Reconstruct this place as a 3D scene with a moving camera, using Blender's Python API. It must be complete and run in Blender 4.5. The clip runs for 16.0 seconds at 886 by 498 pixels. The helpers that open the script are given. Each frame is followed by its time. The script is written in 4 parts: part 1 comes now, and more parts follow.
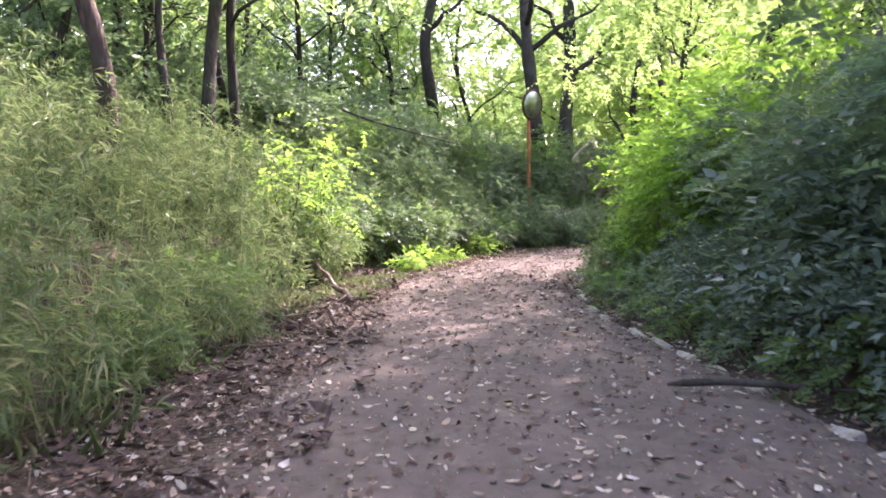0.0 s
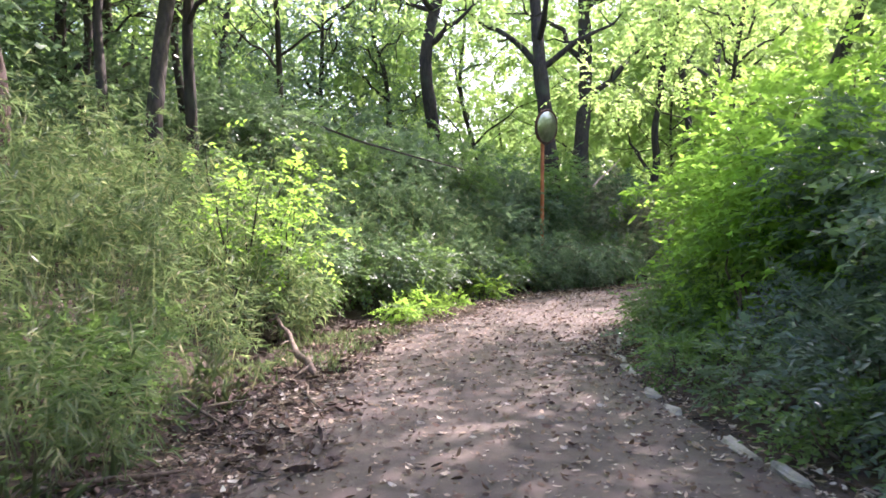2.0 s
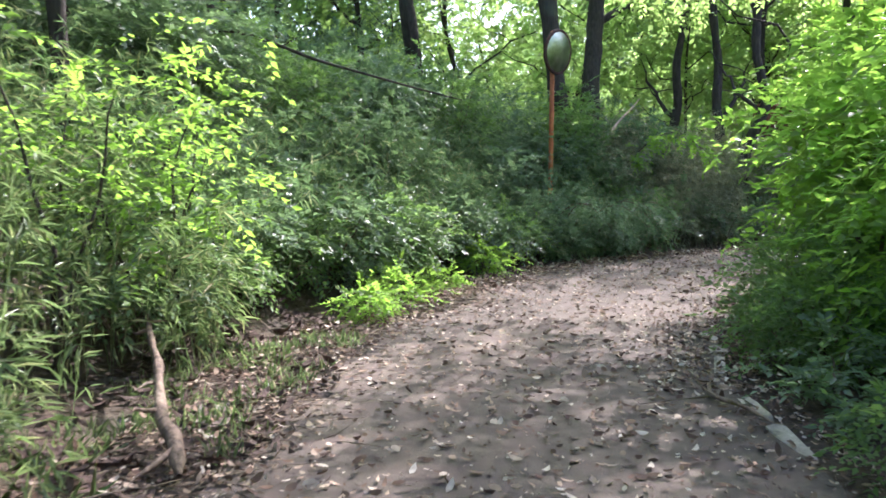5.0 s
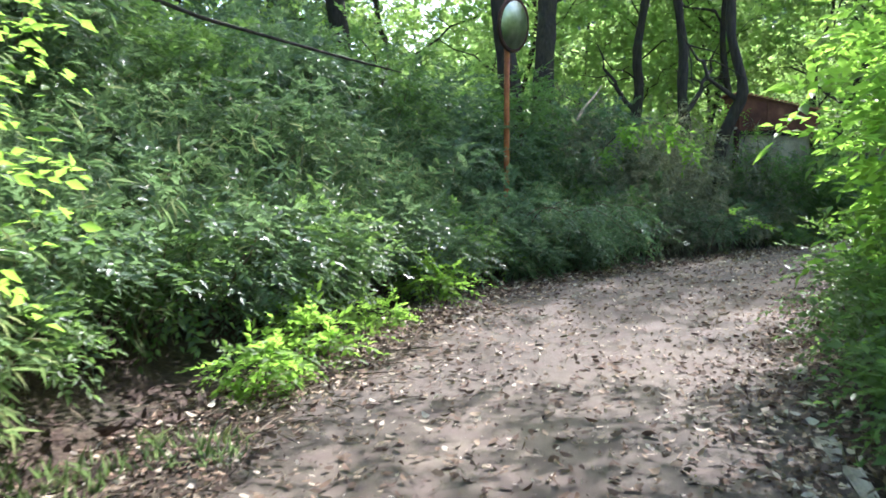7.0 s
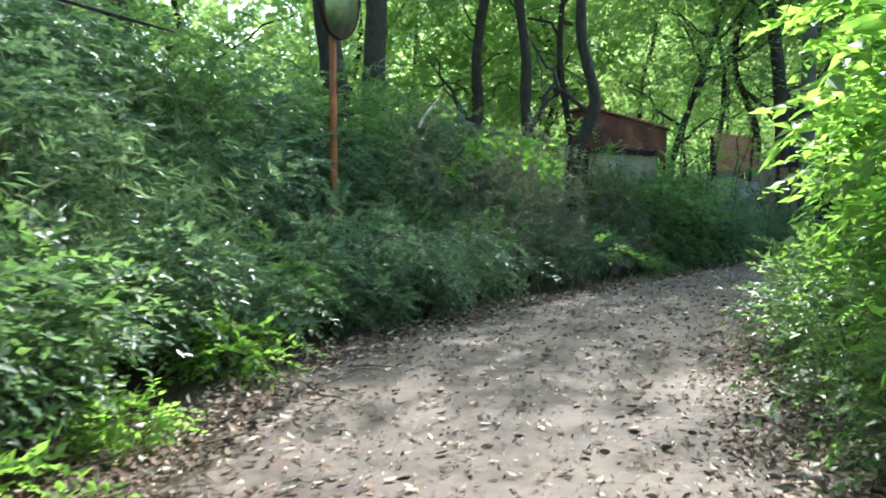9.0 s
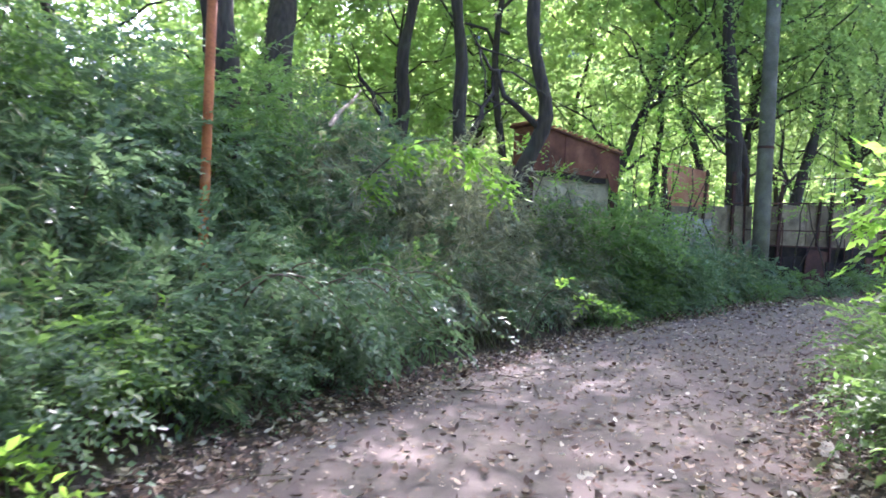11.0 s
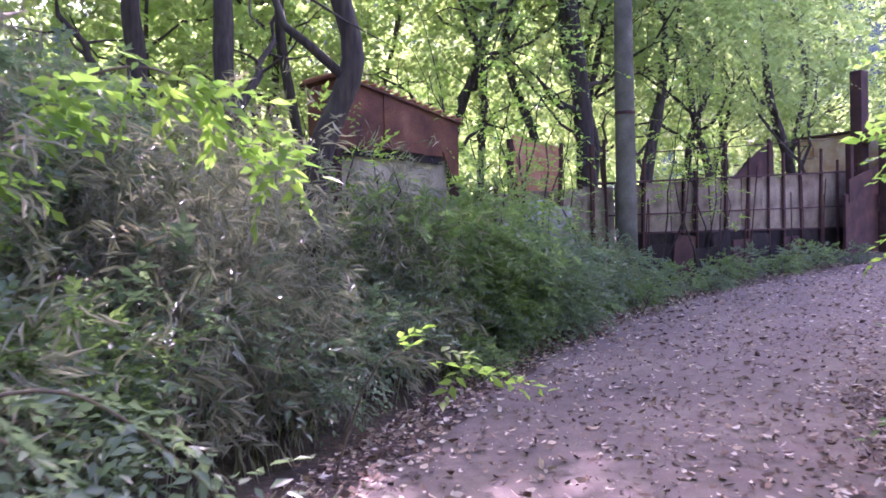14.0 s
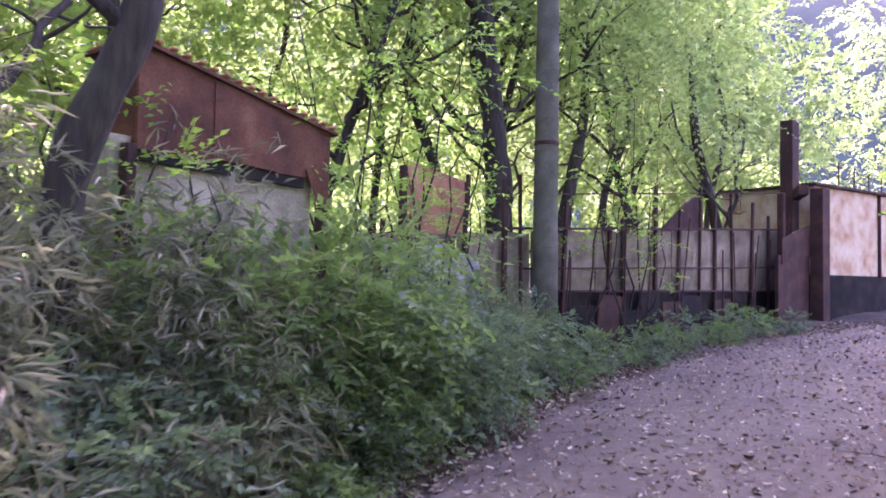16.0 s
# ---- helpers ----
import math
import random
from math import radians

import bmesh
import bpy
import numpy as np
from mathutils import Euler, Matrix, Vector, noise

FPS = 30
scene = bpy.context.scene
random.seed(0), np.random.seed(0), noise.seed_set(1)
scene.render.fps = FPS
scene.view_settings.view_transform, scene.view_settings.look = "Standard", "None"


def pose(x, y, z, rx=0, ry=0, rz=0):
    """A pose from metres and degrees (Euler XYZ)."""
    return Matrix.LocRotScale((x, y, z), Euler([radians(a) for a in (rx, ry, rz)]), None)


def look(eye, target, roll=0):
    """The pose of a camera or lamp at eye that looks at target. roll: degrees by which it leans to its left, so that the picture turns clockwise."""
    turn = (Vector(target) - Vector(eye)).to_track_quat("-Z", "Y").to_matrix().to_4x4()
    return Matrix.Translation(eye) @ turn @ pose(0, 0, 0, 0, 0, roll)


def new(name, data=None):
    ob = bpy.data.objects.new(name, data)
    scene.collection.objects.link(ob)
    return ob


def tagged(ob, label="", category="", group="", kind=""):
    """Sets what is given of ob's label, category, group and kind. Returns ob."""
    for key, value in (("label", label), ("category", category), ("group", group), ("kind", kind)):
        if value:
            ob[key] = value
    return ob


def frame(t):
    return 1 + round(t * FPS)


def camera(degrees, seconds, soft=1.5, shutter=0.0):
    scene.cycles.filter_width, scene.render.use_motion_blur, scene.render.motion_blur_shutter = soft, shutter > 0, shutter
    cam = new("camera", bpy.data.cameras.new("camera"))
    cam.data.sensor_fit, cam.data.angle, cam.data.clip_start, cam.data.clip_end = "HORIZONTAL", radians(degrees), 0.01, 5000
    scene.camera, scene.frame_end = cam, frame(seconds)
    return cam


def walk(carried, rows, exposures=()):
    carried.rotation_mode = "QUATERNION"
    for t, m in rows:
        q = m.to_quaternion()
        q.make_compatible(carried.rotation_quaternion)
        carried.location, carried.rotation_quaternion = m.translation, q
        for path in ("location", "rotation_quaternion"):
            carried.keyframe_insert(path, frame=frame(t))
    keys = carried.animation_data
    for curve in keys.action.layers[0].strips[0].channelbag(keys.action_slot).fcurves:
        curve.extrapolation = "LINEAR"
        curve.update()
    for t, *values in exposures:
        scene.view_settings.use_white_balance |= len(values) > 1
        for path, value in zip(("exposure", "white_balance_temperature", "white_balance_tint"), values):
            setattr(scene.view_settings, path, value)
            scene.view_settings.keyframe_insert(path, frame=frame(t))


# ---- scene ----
cam = camera(59.2, 16.0, soft=1.7, shutter=0.4)
METRES, EYE, TILT, LEAN, TURN = 23.8, 1.5, 0.0, 0.0, 0.0
ROWS = [
    (0.0, 0.0, 0.0, 0.0, -0.04, -4.25, 0.52),
    (0.5, 0.0012, 0.0327, 0.0006, 0.82, -3.88, -0.39),
    (1.0, 0.0025, 0.0662, 0.0008, 0.31, -3.16, 1.75),
    (1.5, 0.0019, 0.0972, 0.001, 2.03, -1.8, -0.24),
    (2.0, 0.0017, 0.1255, 0.0011, 0.16, -1.92, 0.13),
    (2.5, -0.0014, 0.1548, 0.0008, 3.5, -2.95, -0.85),
    (3.0, -0.0041, 0.1856, 0.0001, 3.64, -3.63, -0.78),
    (5.5, -0.0042, 0.332, -0.0039, -2.26, -5.61, 0.01),
    (6.0, -0.0042, 0.3632, -0.0046, -2.04, -5.93, 0.56),
    (6.5, -0.0028, 0.3932, -0.0047, -3.86, -5.6, 0.27),
    (7.0, -0.0014, 0.4242, -0.0055, -6.36, -4.98, 0.21),
    (7.5, 0.0005, 0.4547, -0.0064, -8.57, -4.57, -0.64),
    (8.0, 0.0046, 0.4854, -0.0067, -11.72, -4.77, 0.44),
    (8.5, 0.0101, 0.5153, -0.0063, -13.04, -3.67, -1.13),
    (9.0, 0.0178, 0.5444, -0.0066, -19.45, -3.35, 0.01),
    (9.5, 0.0249, 0.5736, -0.006, -21.36, -2.23, -0.81),
    (12.0, 0.0891, 0.7237, -0.006, -33.89, -0.34, -0.25),
    (12.5, 0.1076, 0.7516, -0.0038, -38.94, 0.88, 1.78),
    (13.0, 0.1253, 0.7785, -0.003, -39.69, 2.92, -0.03),
    (13.5, 0.1427, 0.8029, -0.0034, -42.34, 0.97, 1.42),
    (14.0, 0.1619, 0.8283, -0.0029, -39.78, -1.04, 1.28),
    (14.5, 0.1834, 0.8523, -0.0009, -45.7, -0.66, -0.56),
    (15.0, 0.2057, 0.8744, -0.0007, -47.36, -1.32, 1.4),
    (15.5, 0.2312, 0.8975, 0.0014, -46.85, 0.06, 0.08),
    (16.0, 0.2582, 0.9171, 0.0015, -47.12, 2.23, -0.99),
]
walk(cam, [(t, pose(0, 0, EYE, TILT, LEAN, TURN) @ pose(METRES * x, METRES * y, METRES * z, 90 + pitch, roll, yaw)) for t, x, y, z, yaw, pitch, roll in ROWS],
     [(0.0, 2.98, 6250, 46), (3.0, 2.6, 6000, 30), (6.0, 2.5, 5700, 22), (8.7, 2.55, 5600, 10), (9.6, 2.85, 5600, 8), (12.0, 3.38, 5550, 64),
      (12.6, 3.15, 5650, 68), (13.2, 3.25, 5750, 68), (14.0, 3.42, 5750, 76), (14.4, 3.5, 5750, 74), (14.8, 3.35, 6000, 60), (15.2, 3.35, 6150, 56), (16.0, 3.5, 5900, 78)])

# ---- world and light: morning sun ahead, low through the wood ----
SUN_HEADING, SUN_HEIGHT = 40.0, 43.0          # degrees clockwise from +y, degrees up
world = bpy.data.worlds.new("sky")
scene.world = world
world.use_nodes = True
wn, wl = world.node_tree.nodes, world.node_tree.links
sky = wn.new("ShaderNodeTexSky")
sky.sky_type, sky.sun_disc = "NISHITA", False
sky.sun_elevation, sky.sun_rotation = radians(SUN_HEIGHT), radians(SUN_HEADING)
sky.dust_density = 3.0
wl.new(sky.outputs[0], wn["Background"].inputs[0])
wn["Background"].inputs[1].default_value = 0.15
sun_dir = Vector((math.sin(radians(SUN_HEADING)) * math.cos(radians(SUN_HEIGHT)),
                  math.cos(radians(SUN_HEADING)) * math.cos(radians(SUN_HEIGHT)), math.sin(radians(SUN_HEIGHT))))
sun = new("sun", bpy.data.lights.new("sun", "SUN"))
sun.data.energy, sun.data.angle, sun.data.color = 2.5, radians(0.6), (1.0, 0.93, 0.82)
sun.matrix_world = look(sun_dir * 60, (0, 0, 0))

rng = np.random.default_rng(7)

# ---- materials ----
def material(name, build, rough=0.8, metal=0.0):
    m = bpy.data.materials.new(name)
    m.use_nodes = True
    n, l = m.node_tree.nodes, m.node_tree.links
    b = n["Principled BSDF"]
    b.inputs["Roughness"].default_value, b.inputs["Metallic"].default_value = rough, metal
    build(n, l, b)
    return m


def noise_node(n, l, scale, detail=6.0, where="Object"):
    c, t = n.new("ShaderNodeTexCoord"), n.new("ShaderNodeTexNoise")
    t.inputs["Scale"].default_value, t.inputs["Detail"].default_value = scale, detail
    l.new(c.outputs[where], t.inputs["Vector"])
    return t.outputs["Fac"]


def ramp(n, l, fac, stops):
    r = n.new("ShaderNodeValToRGB")
    e = r.color_ramp.elements
    while len(e) < len(stops):
        e.new(0.5)
    for k, (p, c) in zip(e, stops):
        k.position, k.color = p, (*c, 1)
    l.new(fac, r.inputs[0])
    return r.outputs[0]


def mix(n, l, fac, a, b, how="MIX"):
    m = n.new("ShaderNodeMix")
    m.data_type, m.blend_type = "RGBA", how
    for k, v in ((0, fac), (6, a), (7, b)):
        if isinstance(v, (int, float)):
            m.inputs[k].default_value = v
        elif isinstance(v, tuple):
            m.inputs[k].default_value = (*v, 1)
        else:
            l.new(v, m.inputs[k])
    return m.outputs[2]


def bump(n, l, b, height, strength, distance=0.01):
    k = n.new("ShaderNodeBump")
    k.inputs["Strength"].default_value, k.inputs["Distance"].default_value = strength, distance
    l.new(height, k.inputs["Height"])
    l.new(k.outputs[0], b.inputs["Normal"])


def leaf_material(name, dark, light, glow, through_light=0.45, rough=0.45, patch=0.5, dry=None):
    """Leaves: each its own green, gloss on top, daylight through the blade."""
    def build(n, l, b):
        g = n.new("ShaderNodeNewGeometry")
        one = ramp(n, l, g.outputs["Random Per Island"], [(0.0, dark), (1.0, light)] if dry is None else [(0.0, dark), (0.82, light), (0.9, dry), (1.0, dry)])
        tone = ramp(n, l, noise_node(n, l, 0.9, 3), [(0.3, (0.5, 0.58, 0.5)), (0.7, (1.25, 1.18, 0.98))])
        col = mix(n, l, patch, one, tone, "MULTIPLY")
        l.new(col, b.inputs["Base Color"])
        b.inputs["Specular IOR Level"].default_value = 0.28
        t, s = n.new("ShaderNodeBsdfTranslucent"), n.new("ShaderNodeMixShader")
        l.new(mix(n, l, 0.35, mix(n, l, patch, glow, tone, "MULTIPLY"), one), t.inputs[0])
        s.inputs[0].default_value = through_light
        l.new(b.outputs[0], s.inputs[1]); l.new(t.outputs[0], s.inputs[2])
        l.new(s.outputs[0], n["Material Output"].inputs[0])
    return material(name, build, rough)


LEAF_BAMBOO = leaf_material("bamboo_grass_leaf", (0.06, 0.11, 0.05), (0.2, 0.235, 0.13), (0.3, 0.46, 0.15), 0.4, 0.32, dry=(0.4, 0.35, 0.22))
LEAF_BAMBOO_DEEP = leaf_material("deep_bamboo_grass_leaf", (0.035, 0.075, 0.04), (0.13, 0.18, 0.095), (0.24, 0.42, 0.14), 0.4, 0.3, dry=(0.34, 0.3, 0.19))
LEAF_BAMBOO_DRY = leaf_material("withered_bamboo_leaf", (0.1, 0.11, 0.08), (0.27, 0.275, 0.2), (0.36, 0.42, 0.22), 0.34, 0.28, dry=(0.42, 0.35, 0.26))
LEAF_DARK = leaf_material("evergreen_leaf", (0.065, 0.11, 0.07), (0.13, 0.19, 0.12), (0.28, 0.45, 0.17), 0.42, 0.34)
LEAF_BIG = leaf_material("broad_grey_leaf", (0.075, 0.11, 0.085), (0.15, 0.2, 0.155), (0.24, 0.4, 0.16), 0.3, 0.3)
LEAF_MID = leaf_material("shrub_leaf", (0.055, 0.105, 0.04), (0.12, 0.19, 0.07), (0.32, 0.55, 0.12), 0.45, 0.4)
LEAF_BRIGHT = leaf_material("young_leaf", (0.09, 0.17, 0.04), (0.16, 0.27, 0.06), (0.45, 0.78, 0.1), 0.66, 0.42, 0.3)
LEAF_CROWN = leaf_material("crown_leaf", (0.08, 0.15, 0.05), (0.145, 0.24, 0.068), (0.56, 0.8, 0.24), 0.68, 0.45)
# darker copy of the crown leaf: shade put into the leaf colour
LEAF_CROWN_DIM = leaf_material("dimmed_crown_leaf", (0.07, 0.13, 0.045), (0.135, 0.22, 0.07), (0.46, 0.68, 0.19), 0.6, 0.42)


def _bark(c1, c2, c3):
    def build(n, l, b):
        c, mp, t = n.new("ShaderNodeTexCoord"), n.new("ShaderNodeMapping"), n.new("ShaderNodeTexNoise")
        mp.inputs["Scale"].default_value = (9, 9, 1.6)
        t.inputs["Scale"].default_value, t.inputs["Detail"].default_value = 2.2, 8
        l.new(c.outputs["Object"], mp.inputs[0]); l.new(mp.outputs[0], t.inputs[0])
        base = ramp(n, l, t.outputs[0], [(0.3, c1), (0.7, c2)])
        l.new(mix(n, l, ramp(n, l, noise_node(n, l, 1.3), [(0.55, (0, 0, 0)), (0.7, (1, 1, 1))]), base, c3), b.inputs["Base Color"])
        bump(n, l, b, t.outputs[0], 0.9, 0.03)
    return build


BARK = material("bark", _bark((0.018, 0.014, 0.011), (0.06, 0.045, 0.034), (0.055, 0.058, 0.04)), 0.92)
BARK_WARM = material("warm_bark", _bark((0.03, 0.018, 0.013), (0.10, 0.06, 0.042), (0.07, 0.06, 0.045)), 0.9)
WOOD_DEAD = material("weathered_wood", _bark((0.13, 0.09, 0.06), (0.36, 0.28, 0.2), (0.22, 0.18, 0.13)), 0.85)
BRANCH = material("knotty_branch", _bark((0.05, 0.032, 0.022), (0.2, 0.14, 0.095), (0.27, 0.21, 0.15)), 0.85)
TWIG = material("twig", lambda n, l, b: l.new(ramp(n, l, noise_node(n, l, 14), [(0.3, (0.06, 0.045, 0.03)), (0.7, (0.17, 0.13, 0.08))]), b.inputs[0]), 0.85)


def _soil(n, l, b):
    a = ramp(n, l, noise_node(n, l, 0.8, 8), [(0.3, (0.034, 0.026, 0.018)), (0.55, (0.07, 0.05, 0.034)), (0.75, (0.045, 0.05, 0.026))])
    f = noise_node(n, l, 22, 8)
    l.new(mix(n, l, 0.7, a, ramp(n, l, f, [(0.35, (0.45, 0.4, 0.35)), (0.7, (1.4, 1.3, 1.15))]), "MULTIPLY"), b.inputs[0])
    bump(n, l, b, f, 0.8, 0.05)


SOIL = material("forest_soil", _soil, 0.95)


def _path(n, l, b):
    big = noise_node(n, l, 0.55, 5)
    a = ramp(n, l, big, [(0.32, (0.068, 0.055, 0.043)), (0.52, (0.11, 0.087, 0.066)), (0.7, (0.15, 0.119, 0.089))])
    grit = noise_node(n, l, 160, 3)
    a = mix(n, l, 0.7, a, ramp(n, l, grit, [(0.35, (0.5, 0.5, 0.5)), (0.68, (1.38, 1.35, 1.32))]), "MULTIPLY")
    a = mix(n, l, 0.55, a, ramp(n, l, noise_node(n, l, 9, 8), [(0.38, (0.66, 0.62, 0.58)), (0.62, (1.22, 1.2, 1.18))]), "MULTIPLY")
    blot = ramp(n, l, noise_node(n, l, 3.5, 9), [(0.5, (0, 0, 0)), (0.64, (1, 1, 1))])
    a = mix(n, l, blot, a, (0.1, 0.072, 0.056))
    l.new(a, b.inputs[0])
    bump(n, l, b, grit, 0.6, 0.008)


PATH = material("dusty_asphalt", _path, 0.88)


def _litter(n, l, b):
    g = n.new("ShaderNodeNewGeometry")
    tone = ramp(n, l, noise_node(n, l, 30, 3), [(0.3, (0.75, 0.72, 0.7)), (0.7, (1.2, 1.18, 1.15))])
    l.new(mix(n, l, 0.8, ramp(n, l, g.outputs["Random Per Island"], [(0.0, (0.055, 0.036, 0.027)), (0.35, (0.12, 0.076, 0.053)), (0.58, (0.2, 0.14, 0.096)),
          (0.8, (0.36, 0.28, 0.205)), (1.0, (0.5, 0.45, 0.37))]), tone, "MULTIPLY"), b.inputs[0])
    b.inputs["Specular IOR Level"].default_value = 0.2


LITTER = material("dry_leaves", _litter, 0.85)


def _rust(c1, c2, c3):
    def build(n, l, b):
        a = ramp(n, l, noise_node(n, l, 2.5, 9), [(0.3, c1), (0.55, c2), (0.75, c3)])
        f = noise_node(n, l, 40, 6)
        b.inputs["Specular IOR Level"].default_value = 0.2
        l.new(mix(n, l, 0.5, a, ramp(n, l, f, [(0.3, (0.6, 0.6, 0.6)), (0.7, (1.3, 1.25, 1.2))]), "MULTIPLY"), b.inputs[0])
        bump(n, l, b, f, 0.4, 0.004)
    return build


RUST = material("rusty_sheet", _rust((0.07, 0.028, 0.018), (0.14, 0.056, 0.032), (0.21, 0.1, 0.06)), 0.8)
RUST_PALE = material("pale_rusty_sheet", _rust((0.26, 0.11, 0.06), (0.38, 0.18, 0.1), (0.45, 0.25, 0.16)), 0.8)
RUST_DARK = material("dark_rusty_iron", _rust((0.03, 0.016, 0.014), (0.065, 0.032, 0.026), (0.12, 0.055, 0.035)), 0.75)
RUST_POLE = material("rusty_orange_paint", _rust((0.2, 0.06, 0.025), (0.38, 0.13, 0.05), (0.45, 0.26, 0.16)), 0.6)
PLASTER = material("mossy_plaster", _rust((0.16, 0.145, 0.1), (0.33, 0.29, 0.21), (0.44, 0.4, 0.3)), 0.9)
BOARD = material("dark_boards", _rust((0.012, 0.01, 0.01), (0.022, 0.018, 0.016), (0.045, 0.033, 0.027)), 0.9)
STAINED = material("rust_stained_plaster", _rust((0.4, 0.22, 0.11), (0.55, 0.44, 0.29), (0.62, 0.54, 0.4)), 0.85)
def _panel(n, l, b):
    _rust((0.1, 0.085, 0.058), (0.25, 0.215, 0.16), (0.35, 0.31, 0.245))(n, l, b)
    o = n.new("ShaderNodeObjectInfo")
    was = b.inputs[0].links[0].from_socket
    l.new(mix(n, l, 0.8, was, ramp(n, l, o.outputs["Random"], [(0.0, (0.6, 0.52, 0.44)), (0.5, (0.9, 0.86, 0.78)), (1.0, (1.12, 1.08, 1.0))]), "MULTIPLY"), b.inputs[0])


PANEL = material("faded_fence_sheet", _panel, 0.8)
CONCRETE = material("concrete", _rust((0.07, 0.07, 0.05), (0.12, 0.118, 0.09), (0.17, 0.165, 0.13)), 0.85)
KERB = material("worn_kerb", _rust((0.16, 0.14, 0.11), (0.47, 0.43, 0.35), (0.68, 0.64, 0.55)), 0.85)
NETTING = material("torn_pale_sheet", _rust((0.14, 0.14, 0.12), (0.28, 0.28, 0.26), (0.42, 0.42, 0.4)), 0.6)
MIRROR = material("dusty_mirror", lambda n, l, b: l.new(ramp(n, l, noise_node(n, l, 6), [(0.3, (0.2, 0.22, 0.17)), (0.7, (0.38, 0.41, 0.33))]), b.inputs[0]), 0.3, 1.0)
HILL = material("far_wooded_hill", lambda n, l, b: l.new(ramp(n, l, noise_node(n, l, 0.09, 8), [(0.35, (0.018, 0.036, 0.026)), (0.65, (0.04, 0.066, 0.048))]), b.inputs[0]), 1.0)

# ---- building helpers ----
def tri_mesh(name, v, f, mat):
    """A mesh of triangles or quads from arrays."""
    me = bpy.data.meshes.new(name)
    v, f = np.asarray(v, np.float32), np.asarray(f, np.int32)
    k = f.shape[1]
    me.vertices.add(len(v)); me.vertices.foreach_set("co", v.ravel())
    me.loops.add(f.size); me.loops.foreach_set("vertex_index", f.ravel())
    me.polygons.add(len(f)); me.polygons.foreach_set("loop_start", np.arange(0, f.size, k, dtype=np.int32))
    me.update(calc_edges=True)
    me.materials.append(mat)
    return me


def place(name, me, parent=None, m=None, label=""):
    ob = new(name, me)
    if parent is not None:
        ob.parent = parent
    if m is not None:
        ob.matrix_basis = m
    return tagged(ob, label)


def part(name, bm, mat, parent=None, label="", m=None, smooth=False):
    me = bpy.data.meshes.new(name)
    if smooth:
        for f in bm.faces:
            f.smooth = True
    bm.to_mesh(me); bm.free()
    me.materials.append(mat)
    return place(name, me, parent, m, label)


def box(sx, sy, sz, bevel=0.006, rough=0.0):
    """A box that stands on z = 0, with worn edges."""
    bm = bmesh.new()
    bmesh.ops.create_cube(bm, size=1)
    bmesh.ops.scale(bm, vec=(sx, sy, sz), verts=bm.verts)
    bmesh.ops.translate(bm, vec=(0, 0, sz / 2), verts=bm.verts)
    if bevel:
        bmesh.ops.bevel(bm, geom=bm.edges[:], offset=bevel, segments=1, affect="EDGES")
    if rough:
        for v in bm.verts:
            v.co += Vector(rng.normal(0, rough, 3))
    return bm


def tube_arrays(points, radii, sides=8, wobble=0.0):
    """A tapered limb through points: vertices and quads."""
    p = np.asarray(points, float)
    d = np.gradient(p, axis=0)
    d /= np.linalg.norm(d, axis=1)[:, None] + 1e-9
    ref = np.where(np.abs(d[:, 2:3]) > 0.9, [[1.0, 0, 0]], [[0, 0, 1.0]])
    a = np.cross(d, ref); a /= np.linalg.norm(a, axis=1)[:, None]
    b = np.cross(d, a)
    ang = np.linspace(0, 2 * np.pi, sides, endpoint=False)
    radii = np.array(radii, float)
    radii[[0, -1]] *= [1.0, 0.5]
    r = radii[:, None] * (1 + wobble * rng.normal(0, 1, (len(p), sides)))
    v = p[:, None] + r[..., None] * (np.cos(ang)[None, :, None] * a[:, None] + np.sin(ang)[None, :, None] * b[:, None])
    i, j = np.meshgrid(np.arange(len(p) - 1), np.arange(sides), indexing="ij")
    j2 = (j + 1) % sides
    f = np.stack([i * sides + j, i * sides + j2, (i + 1) * sides + j2, (i + 1) * sides + j], -1).reshape(-1, 4)
    return v.reshape(-1, 3), f


def gather(pieces):
    vs, fs, k = [], [], 0
    for v, f in pieces:
        vs.append(v); fs.append(f + k); k += len(v)
    return np.concatenate(vs), np.concatenate(fs)


def curve_points(pts, step=0.5):
    """A smooth line through points (Catmull-Rom)."""
    p = np.asarray(pts, float)
    p = np.vstack([2 * p[0] - p[1], p, 2 * p[-1] - p[-2]])
    out = []
    for i in range(1, len(p) - 2):
        n = max(2, int(np.linalg.norm(p[i + 1] - p[i]) / step))
        t = np.linspace(0, 1, n, endpoint=False)[:, None]
        out.append(0.5 * (2 * p[i] + (p[i + 1] - p[i - 1]) * t + (2 * p[i - 1] - 5 * p[i] + 4 * p[i + 1] - p[i + 2]) * t ** 2
                          + (3 * p[i] - p[i - 1] - 3 * p[i + 1] + p[i + 2]) * t ** 3))
    return np.vstack(out + [p[-2:-1]])


def unit(a):
    return a / (np.linalg.norm(a, axis=-1, keepdims=True) + 1e-9)


def blades(base, way, up, length, width, fold=0.12, droop=0.15):
    """Leaves as folded lozenges: base, way, up (n, 3); length, width (n)."""
    way = unit(way)
    side = unit(np.cross(way, up))
    nor = np.cross(side, way)
    L, W = length[:, None], width[:, None]
    mid = base + way * L * 0.42
    tip = base + way * L - nor * L * droop
    v = np.stack([base, mid + side * W / 2 + nor * W * fold, tip, mid - side * W / 2 + nor * W * fold], 1)
    k = np.arange(len(base))[:, None] * 4
    f = np.concatenate([k + [[0, 1, 2]], k + [[0, 2, 3]]])
    return v.reshape(-1, 3), f


